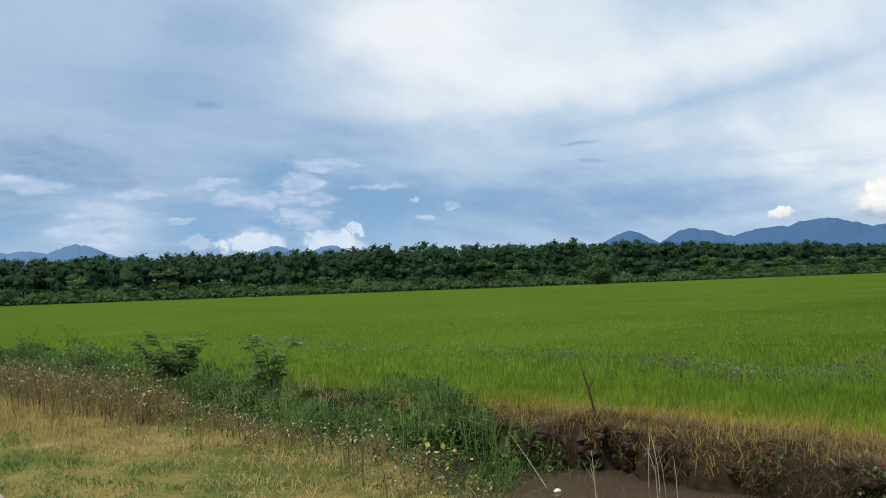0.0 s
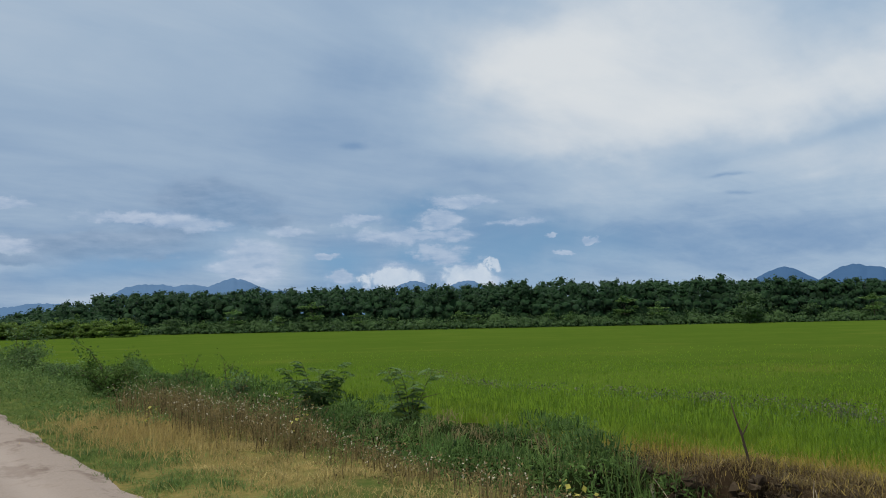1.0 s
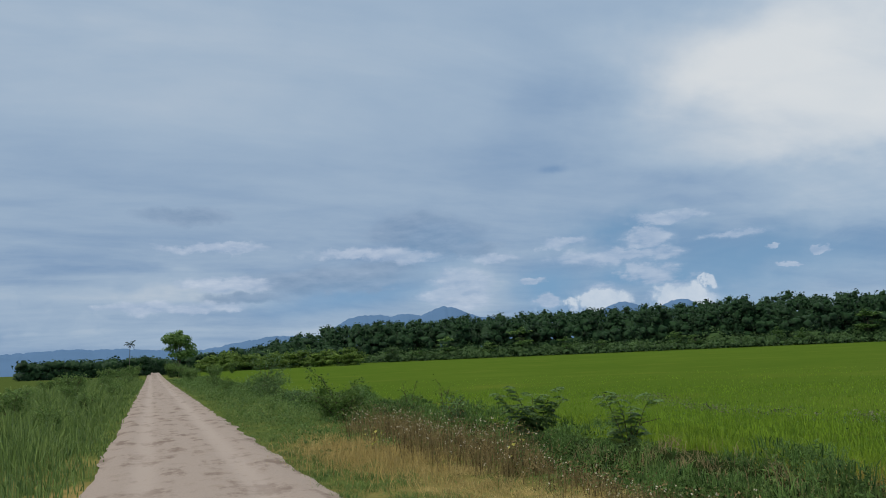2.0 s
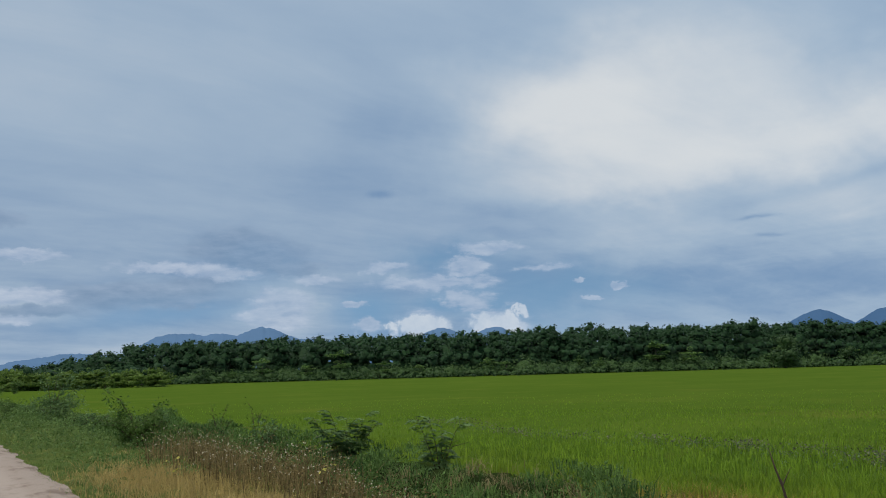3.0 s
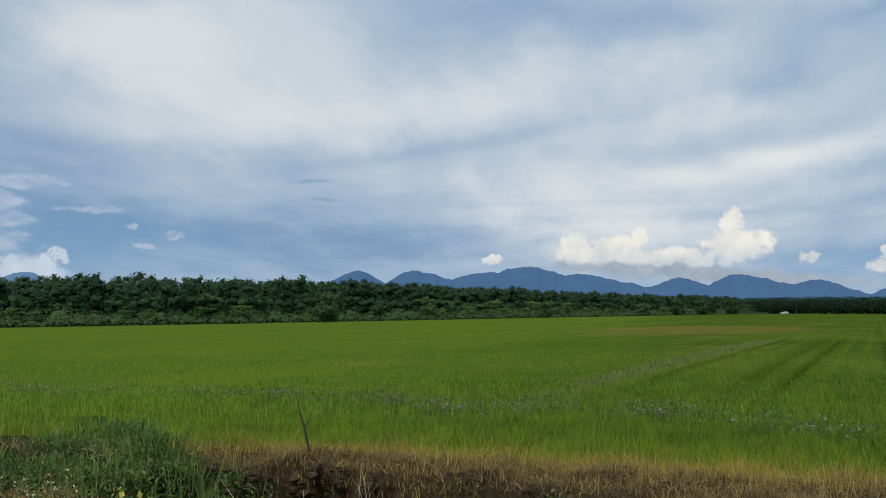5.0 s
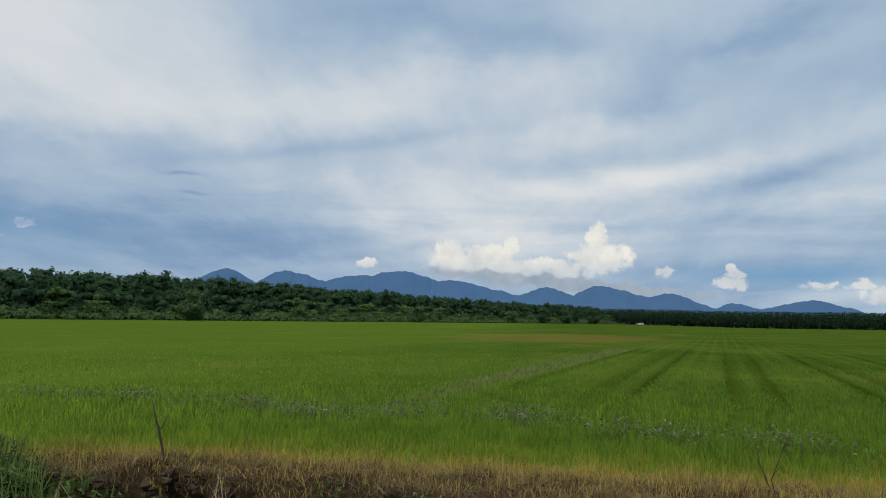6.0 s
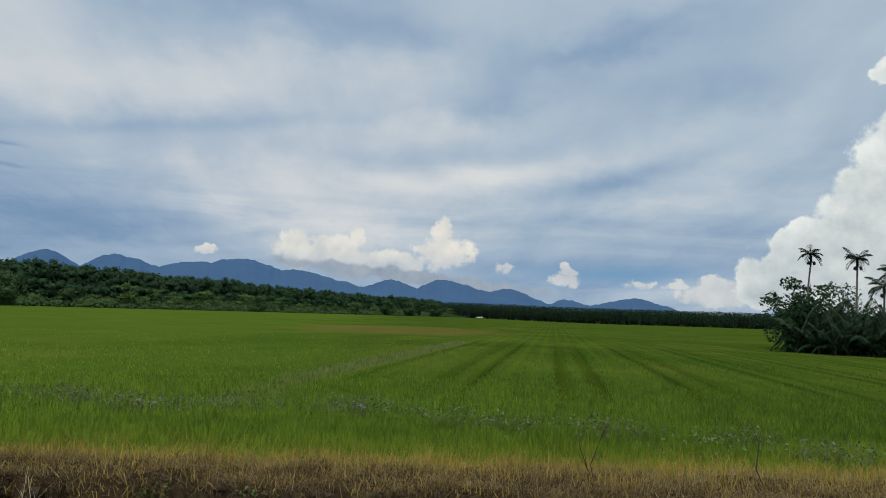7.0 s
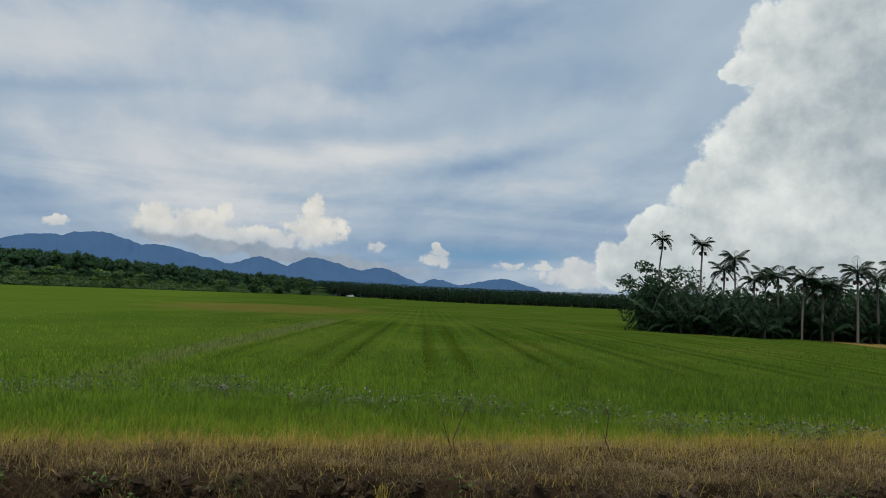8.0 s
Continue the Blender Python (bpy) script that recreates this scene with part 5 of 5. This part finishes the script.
put(shrub("shooting_bush", "dark green bush with tall thin upright shoots", 205, 1.15, 1.35, 18, 3400, 0.12, M["bush"], 0.05, shoots=((0.25, 0.2, 2.3), (0.75, 0.1, 2.1), (1.05, -0.2, 1.6), (-0.35, 0.0, 2.0), (0.5, 0.1, 1.8))), pose(5.3, 38.5, -0.1))
put(shrub("leafy_bush", "low leafy green bush at the ditch edge", 208, 0.7, 0.9, 14, 2600, 0.085, M["bush"], 0.05), pose(6.3, 26.0, -0.2))
put(shrub("leafy_bush", "low leafy green bush at the ditch edge", 209, 0.65, 0.8, 14, 2300, 0.08, M["bush"], 0.05), pose(5.4, 30.5, -0.15))
put(shrub("thin_shoots", "thin sparse green shoots above the ditch", 206, 1.1, 0.45, 4, 120, 0.07, M["shrub"]), pose(7.6, 22.5, -0.35))
put(shrub("thin_shoots", "thin sparse green shoots above the ditch", 207, 1.25, 0.40, 4, 110, 0.08, M["shrub"]), pose(8.2, 21.0, -0.35))

hedge = [shrub("hedge_bush", "dense green bush crowding the roadside", 220 + i, 1.9, 1.3, 9, 1500, 0.16, M["hedge"], 0.0, 0.5, 0.3, "bushes along the road", 0.02) for i in range(4)]
spots = [(4.3, 48, 0.5), (6.2, 53, 0.55), (4.4, 58, 0.55), (6.4, 62, 0.7), (4.8, 68, 0.7), (5.2, 78, 0.95), (6.8, 84, 1.1), (4.4, 90, 1.2), (6.4, 97, 1.7), (4.6, 108, 1.5), (8.4, 112, 1.9), (5.2, 122, 1.7), (9.5, 130, 2.0), (5.0, 140, 2.0),
         (-2.4, 22, 0.75), (-4.0, 27, 0.95), (-2.3, 32, 0.9), (-3.4, 39, 1.05), (-2.2, 46, 1.0), (-4.4, 50, 1.2), (-2.4, 57, 1.1), (-3.2, 66, 1.3), (-2.3, 76, 1.25), (-4.4, 84, 1.5), (-2.5, 94, 1.4), (-3.6, 106, 1.6), (-2.6, 120, 1.6), (-3.2, 136, 1.9),
         (-6.0, 44, 1.0), (-7.0, 60, 1.2), (-7.5, 78, 1.4), (3.6, 156, 2.1), (-3.0, 155, 2.1), (7.5, 158, 2.4), (-5.0, 172, 2.4), (4.6, 175, 2.3), (12, 150, 2.0), (16, 165, 2.3)]
for i, (x, y, s_) in enumerate(spots):
    m = at(x, y, i * 77.0, s_, 0.05)
    if i < 4:
        put(hedge[i], m)
    else:
        copy_thing(hedge[i % 4], m)

# bright tall herbs before the wood beyond the road end of the field
kinds = [broad_tree("bright_shrub", "tall bright green leafy shrub at the field end", "shrub", 170 + i, 4.9, 3.0, 0.2, 800, 0.5, M["bright"], M["bark"], "tall shrubs at the field end", 11, 0.5, 0.08, 5, 0.5) for i in range(3)]
for i in range(26):
    x, y = 13 + i * 1.55 + r.normal() * 0.8, 205 - i * 0.25 + r.normal() * 3
    m = at(x, y, r.uniform(0, 360), r.uniform(0.85, 1.2), 0.9)
    put(kinds[i], m) if i < 3 else copy_thing(kinds[i % 3], m)


def stick(name, label, points, radii, twigs, seed, mat):
    q_ = rng_of(seed)
    root = empty_thing(name, points[0], label, "stick")
    p = np.array(points) - np.array(points[0])
    part("stem", tube(p, radii, 6), mat, root, smooth=True)
    for _ in range(twigs):
        i = q_.integers(1, len(p) - 1)
        a = q_.uniform(0, 6.28)
        L_ = q_.uniform(0.08, 0.28)
        en = p[i] + np.array([math.cos(a) * L_ * 0.5, math.sin(a) * L_ * 0.5, L_ * 0.8])
        part("twig", tube([p[i], (p[i] + en) / 2 + [0.005, 0, 0.01], en], [radii[i] * 0.5, radii[i] * 0.4, radii[i] * 0.15], 5), mat, root, smooth=True)
    return root


stick("dead_stick", "dark bare stick standing on the bank", [(8.355, 4.935, -0.28), (8.365, 4.955, 0.0), (8.325, 4.985, 0.22), (8.295, 5.035, 0.42), (8.275, 5.075, 0.62)], [0.021, 0.018, 0.015, 0.012, 0.005], 3, 301, M["twig"])
stick("dry_forked_stem", "thin dry forked stem on the bank", [(8.2, -2.06, -0.30), (8.22, -2.00, 0.02), (8.23, -2.12, 0.32), (8.24, -2.22, 0.52)], [0.007, 0.006, 0.005, 0.003], 3, 302, M["twig"])
stick("dry_forked_stem", "thin dry forked stem on the bank", [(8.2, -2.10, -0.30), (8.2, -1.96, -0.02), (8.2, -1.88, 0.2), (8.22, -1.86, 0.38)], [0.006, 0.005, 0.004, 0.003], 2, 303, M["twig"])
stick("dry_branched_stem", "dry branched weed stem on the bank", [(8.15, -3.95, -0.30), (8.17, -3.82, 0.02), (8.18, -3.86, 0.3), (8.2, -3.76, 0.56)], [0.008, 0.007, 0.005, 0.003], 5, 304, M["twig"])
stick("bleached_stick", "bleached dead stem leaning in the ditch", [(7.6, 3.72, -0.72), (7.66, 3.76, -0.45), (7.62, 3.80, -0.12)], [0.006, 0.005, 0.003], 2, 305, M["pale_twig"])
stick("bleached_stick", "bleached dead stem leaning in the ditch", [(7.2, 3.55, -0.74), (7.22, 3.57, -0.4), (7.16, 3.62, -0.15)], [0.006, 0.005, 0.003], 1, 306, M["pale_twig"])
stick("leaning_stick", "pale broken stick slanting over the water", [(7.0, 4.75, -0.75), (7.35, 5.3, -0.5), (7.6, 5.75, -0.28)], [0.005, 0.0045, 0.003], 1, 307, M["pale_twig"])
for i, (x, y, z, dx, dy) in enumerate(((7.5, 3.6, -0.22, -0.10, 0.02), (7.45, 3.45, -0.3, 0.06, 0.05), (7.7, 3.9, -0.05, 0.03, -0.04), (6.9, 4.1, -0.36, 0.10, 0.12), (7.3, 4.35, -0.3, 0.04, 0.05))):
    stick("bleached_stick", "bleached dead stem leaning in the ditch", [(x, y, -0.74), (x + dx * 0.4, y + dy * 0.3, -0.74 + (z + 0.74) * 0.55), (x + dx, y + dy, z)], [0.005, 0.0045, 0.002], 1, 320 + i, M["pale_twig"])
stick("mud_branch", "grey broken branch lying on the mud", [(7.75, 5.9, -0.40), (7.6, 5.75, -0.6), (7.45, 5.62, -0.73)], [0.03, 0.025, 0.012], 0, 308, M["pale_twig"])


def stone(name, label, seed, size, mat, where):
    bm = bmesh.new()
    bmesh.ops.create_icosphere(bm, subdivisions=3, radius=1)
    for v in bm.verts:
        k = 1 + 0.28 * noise.noise(v.co * 1.3 + Vector((seed, 0, 0))) + 0.10 * noise.noise(v.co * 4 + Vector((0, seed, 0)))
        v.co = Vector((v.co.x * size * k, v.co.y * size * k * 0.8, v.co.z * size * k * 0.6))
    me = bpy.data.meshes.new(name)
    bm.to_mesh(me)
    bm.free()
    me.materials.append(mat)
    ob = new(name, me)
    ob.location = where
    return tagged(ob, label, "stone")


pale = plain("pale_clod", (0.20, 0.195, 0.18), 0.95)
for i, (x, y, sz) in enumerate(((14.7, 1.1, 0.085), (14.6, 5.1, 0.05), (14.9, 5.5, 0.06), (13.9, -0.2, 0.05), (15.3, 16.2, 0.06), (13.4, -1.4, 0.045))):
    stone("pale_clod", "pale grey clod of dried mud among the rice", i + 1, sz * 1.2, pale, (x, y, -0.25))
for i, (x, y, sz) in enumerate(((14.7, 1.1, 0.24), (14.6, 5.1, 0.24), (14.9, 5.5, 0.24), (13.9, -0.2, 0.24), (15.3, 16.2, 0.24), (13.4, -1.4, 0.24))):
    stone("mud_clump", "dark lump of mud under a pale clod in the rice", i + 11, sz, M["mud"], (x, y, -0.44))
stone("white_pebble", "white pebble lying at the water's edge", 31, 0.045, plain("white_stone", (0.75, 0.74, 0.70), 0.7), (6.95, 4.62, -0.70))
n = 34
x, y = r.normal(7.32, 0.04, n), r.normal(-1.1, 0.045, n)
tagged(part("yellow_tuft", blades(r, np.column_stack([x, y, np.full(n, -0.5)]), r.uniform(0.15, 0.42, n), np.full(n, 0.008), 0.45, 0.2), M["gold"]), "yellow-green grass tuft on the mud bank", "grass", kind="stuff")
c = np.array([[3.5, 12.2, 0.42], [3.62, 12.5, 0.36], [3.4, 12.0, 0.34], [4.6, 9.2, 0.4], [4.75, 9.5, 0.42], [4.5, 3.9, 0.2], [4.45, 4.1, 0.25], [4.55, 4.3, 0.3]])
c = np.repeat(c, 5, 0) + r.normal(size=(40, 3)) * 0.07
tagged(part("yellow_leaves", leaves(r, c, r.uniform(0.03, 0.075, 40), 0.7, 0.4), M["yellow"]), "large yellow leaves of a creeping vine", "weeds", kind="stuff")

# ---------------------------------------------------------------- palm grove
def frond(q_, length, arch, pairs, leaflet, droop, rise):
    """One feather leaf along +x: a bowed rib with drooping leaflets. Returns rib and blade shapes."""
    s = np.linspace(0, 1, 9)
    px = length * (s - 0.18 * s ** 3 * arch)
    pz = length * (rise * s - arch * s ** 2.2)
    rib = np.column_stack([px, np.zeros(9), pz])
    f = np.repeat(np.linspace(0.12, 0.99, pairs), 2)
    side = np.tile([1.0, -1.0], pairs)
    b = np.column_stack([np.interp(f, s, rib[:, 0]), np.zeros(len(f)), np.interp(f, s, rib[:, 2])])
    L_ = leaflet * (0.35 + 0.65 * np.sin(np.pi * np.clip(f * 0.85 + 0.12, 0, 1))) * q_.uniform(0.85, 1.1, len(f))
    tip = b + np.column_stack([L_ * 0.55, side * L_ * 0.72, -droop * L_ * q_.uniform(0.5, 1.2, len(f))])
    mid = (b + tip) / 2 + np.column_stack([np.zeros(len(f)), np.zeros(len(f)), L_ * 0.10])
    wv = np.column_stack([np.full(len(f), leaflet * 0.082), np.zeros(len(f)), np.zeros(len(f))])
    v = np.stack([b - wv, b + wv, mid + wv * 1.2, mid - wv * 1.2, tip], 1).reshape(-1, 3)
    t = (np.array([[0, 1, 2], [0, 2, 3], [3, 2, 4]])[None] + np.arange(len(f))[:, None, None] * 5).reshape(-1, 3)
    return rib, (v, t)


def turned(v, a, where):
    c, s = math.cos(a), math.sin(a)
    return np.column_stack([v[:, 0] * c - v[:, 1] * s, v[:, 0] * s + v[:, 1] * c, v[:, 2]]) + np.asarray(where)


def areca_palm(seed, tall, label, fronds=10, length=1.55):
    q_ = rng_of(seed)
    root = empty_thing("areca_palm", (0, 0, 0), label, "palm tree", "palms of the grove")
    zz = np.linspace(-0.2, tall - 1.1, 8)
    b = q_.normal(size=2) * 0.012 * tall
    spine = np.column_stack([b[0] * (zz / tall) ** 2 * 3, b[1] * (zz / tall) ** 2 * 3, zz])
    part("trunk", tube(spine, np.linspace(0.085, 0.062, 8), 8), M["pale_bark"], root, smooth=True)
    head = spine[-1]
    part("crownshaft", tube(np.array([head, head + [0, 0, 0.3], head + [0, 0, 0.62]]), [0.085, 0.095, 0.05], 8), M["palm"], root, smooth=True)
    for i in range(fronds):
        rise = 1.40 - 1.9 * (i / fronds) + q_.normal() * 0.10
        rib, bl = frond(q_, length * q_.uniform(0.66, 0.86), 0.62, 18, 0.34 * length, 0.40, rise)
        a = i * 2.4 + q_.normal() * 0.15
        w_ = head + np.array([0, 0, 0.6])
        leaf = part("frond", (turned(bl[0], a, w_), bl[1]), M["palm"], root)
        part("rib", tube(turned(rib, a, w_)[::2], np.linspace(0.02, 0.006, 5), 4), M["palm"], leaf)
    bunch = np.array([[0.10, 0, 0.0], [0.22, 0, -0.04], [0.24, 0, -0.16], [0.16, 0, -0.24]])
    for a in (0.4, 2.5, 4.6):
        part("nut_cluster", tube(turned(bunch, a + seed, head), [0.05, 0.11, 0.12, 0.04], 7), M["bark"], root, "dark hanging nut cluster", True)
    return root


def low_palm(seed, tall, label):
    q_ = rng_of(seed)
    root = empty_thing("feather_palm", (0, 0, 0), label, "palm tree", "low palms of the grove")
    part("trunk", tube([(0, 0, -0.2), (0, 0, tall * 0.12), (0.05, 0, tall * 0.26)], [0.16, 0.13, 0.10], 8), M["bark"], root, smooth=True)
    for i in range(13):
        rise = 2.1 - 1.75 * (i / 13) + q_.normal() * 0.16
        rib, bl = frond(q_, tall * 0.62 * q_.uniform(0.75, 1.2), 0.85, 24, tall * 0.15, 0.7, rise)
        a = i * 2.4 + q_.normal() * 0.2
        w_ = np.array([0.05, 0, tall * 0.25])
        leaf = part("frond", (turned(bl[0], a, w_), bl[1]), M["palm"], root)
        part("rib", tube(turned(rib, a, w_)[::2], np.linspace(0.03, 0.008, 5), 4), M["palm"], leaf)
    return root


def polar(az, d):
    return math.sin(radians(az)) * d, math.cos(radians(az)) * d


TALL = "slender areca palm with pale trunk and dark feathery crown"
for i, (az, d, h) in enumerate(((117.8, 62, 7.8), (120.9, 60, 7.25), (123.4, 59, 6.1), (122.5, 60, 5.3), (124.6, 61, 4.6), (126.2, 57, 4.75), (127.7, 54, 4.6), (128.4, 56, 4.2), (128.95, 54, 4.1), (129.8, 57, 4.0), (131.1, 53, 5.0),
                              (132.3, 54, 4.5), (133.5, 55, 5.2), (125.2, 63, 5.1), (134.6, 56, 4.8))):
    x, y = polar(az - 0.2, d)
    put(areca_palm(400 + i, h, TALL, 16, 1.15 if i < 2 else 1.45), at(x, y, i * 50.0))
lows = [low_palm(430 + i, 4.2 + 0.35 * i, "low bushy palm with long drooping fronds") for i in range(4)]
r = rng_of(14)
j = 0
for az in np.arange(117.3, 134.5, 0.55):
    for d0 in (57.5, 62.0):
        d = d0 - 0.42 * (az - 115.5) + 3.5 * min(1, max(0, (az - 125) / 3)) + r.normal() * 1.0
        x, y = polar(az + r.normal() * 0.15, d)
        m = at(x, y, r.uniform(0, 360), r.uniform(0.58, 0.92) * (0.9 if az > 126.5 else 1.0), 0.1)
        put(lows[j], m) if j < 4 else copy_thing(lows[j % 4], m)
        j += 1
for az, d, h, w_, sd in ((116.4, 63, 5.6, 2.2, 461), (119.0, 66, 5.2, 2.6, 462), (117.3, 60, 4.0, 1.8, 463)):
    x, y = polar(az, d)
    put(broad_tree("grove_tree", "dark broadleaved tree among the palms", "tree", sd, h, w_, 0.6, 1500, 0.26, M["forest"], M["bark"], "", 14, 0.2, 0.12), at(x, y, sd))
# undergrowth of the grove
n = 16000
az = r.uniform(116.3, 136, n)
d = 58 + 4.0 * np.clip((az - 125) / 3, 0, 1) - 0.42 * (az - 115.5) + r.uniform(-1.2, 9, n)
x, y = np.sin(np.radians(az)) * d, np.cos(np.radians(az)) * d
hh = 1.7 * (1 + 0.5 * waves(x, y, 3.5, 97)) * np.where(az > 126.5, 0.45, 1.0)
z = height(x, y) + r.uniform(0, 1, n) * hh
tagged(part("grove_undergrowth", leaves(r, np.column_stack([x, y, z]), r.uniform(0.15, 0.4, n), 0.5, 0.2), M["forest"]), "dark undergrowth between the palms", "undergrowth", kind="stuff")
n = 24000
az = r.uniform(116.5, 136, n)
d = 67 - 0.42 * (az - 115.5) + r.uniform(0, 8, n)
x, y = np.sin(np.radians(az)) * d, np.cos(np.radians(az)) * d
z = height(x, y) + r.uniform(0, 1, n) * np.where(az > 126.5, 3.3, 3.0) * (1 + 0.3 * waves(x, y, 4.0, 98))
tagged(part("grove_thicket", leaves(r, np.column_stack([x, y, z]), r.uniform(0.2, 0.5, n), 0.5, 0.2), M["forest"]), "dark thicket behind the palms", "undergrowth", kind="stuff")

# ---------------------------------------------------------------- single trees and far details
put(broad_tree("flat_topped_tree", "green flat-topped tree standing by the road end", "tree", 501, 10.7, 3.3, 4.2, 2600, 0.42, M["sapling"], M["bark"], "", 15, 0.6, 0.2, 5, 0.75), at(5.7, 172, 0))
x, y = polar(-1.45, 195)
put(areca_palm(503, 8.6, "tall palm standing alone by the road end", 9, 1.7), at(x, y, 0))
for i, (az, d, s_) in enumerate(((-1.0, 200, 0.62), (0.3, 230, 0.34), (-2.2, 205, 0.30), (1.2, 240, 0.36), (2.6, 215, 0.40), (3.4, 220, 0.44), (-3.2, 230, 0.30), (4.2, 240, 0.5), (0.9, 205, 0.3), (-4.3, 225, 0.30), (-5.4, 235, 0.33), (-6.6, 230, 0.30), (-7.8, 238, 0.33), (-0.35, 190, 0.44), (0.1, 260, 0.42), (-1.8, 245, 0.36), (-3.8, 260, 0.34), (-6.0, 260, 0.36), (2.0, 250, 0.4), (3.0, 255, 0.42))):
    x, y = polar(az, d)
    copy_thing(tree_kinds[i % 6], at(x, y, i * 60, s_))
x, y = polar(48.45, 258)
copy_thing(tree_kinds[1], at(x, y, 30, 1.28))
x, y = polar(44.1, 243)
put(broad_tree("dark_edge_tree", "tall dark tree standing in front of the wood", "tree", 511, 14.2, 4.2, 1.0, 2400, 0.62, M["forest"], M["bark"], "", 22, 0.2, 0.18, 14), at(x, y, 0))
BUSH = "dark rounded bush at the far field edge"
bush = broad_tree("edge_bush", BUSH, "shrub", 521, 8.2, 4.6, -0.2, 1700, 0.55, M["edge"], M["bark"], "bushes at the far field edge", 18, 0.2, 0.18, 14)
x, y = polar(60.2, 230)
put(bush, at(x, y, 0, 1.15))
for az, d, s_ in ((53.5, 240, 0.55), (64.2, 265, 0.62), (41.5, 245, 0.45), (77.3, 330, 0.75), (84.6, 420, 0.75), (88.6, 430, 0.9), (90.6, 430, 0.85), (86.9, 440, 1.0), (27.5, 245, 0.4), (17.5, 235, 0.5)):
    x, y = polar(az, d)
    copy_thing(bush, at(x, y, az * 20, s_))
x, y = polar(89.4, 440)
copy_thing(tree_kinds[2], at(x, y, 0, 0.92))
x, y = polar(87.0, 445)
copy_thing(tree_kinds[3], at(x, y, 40, 0.85))


def parked_car(where, turn):
    """A small white car, far across the field."""
    root = empty_thing("parked_car", where, "white car parked beyond the far field edge", "car")
    root.rotation_euler = (0, 0, radians(turn))
    white, dark = plain("white_paint", (0.8, 0.8, 0.8), 0.35), plain("dark_rubber", (0.03, 0.03, 0.03), 0.7)
    for name, prof, half, mat in (("body", [(-2.1, 0.35), (2.1, 0.35), (2.1, 0.8), (1.2, 0.95), (-2.0, 0.98)], 0.85, white), ("cabin", [(-1.8, 0.96), (0.95, 0.96), (0.35, 1.48), (-1.4, 1.50)], 0.72, white),
                                  ("window", [(-1.6, 1.02), (0.78, 1.02), (0.32, 1.42), (-1.35, 1.42)], 0.73, dark)):
        bm = bmesh.new()
        for sgn in (-1, 1):
            bm.faces.new([bm.verts.new((px, sgn * half, pz)) for px, pz in (prof if sgn < 0 else prof[::-1])])
        bm.verts.ensure_lookup_table()
        k = len(prof)
        for i in range(k):
            j_ = (i + 1) % k
            bm.faces.new([bm.verts[j_], bm.verts[i], bm.verts[2 * k - 1 - i], bm.verts[2 * k - 1 - j_]])
        me = bpy.data.meshes.new(name)
        bm.to_mesh(me)
        bm.free()
        me.materials.append(mat)
        o = new(name, me)
        o.parent = root
    for px in (-1.3, 1.3):
        for py in (-0.78, 0.78):
            part("wheel", tube([(px, py - 0.1, 0.32), (px, py, 0.32), (px, py + 0.1, 0.32)], [0.32, 0.32, 0.31], 14), dark, root)


x, y = polar(94.15, 470)
parked_car((x, y, ground_z(x, y)), 75)
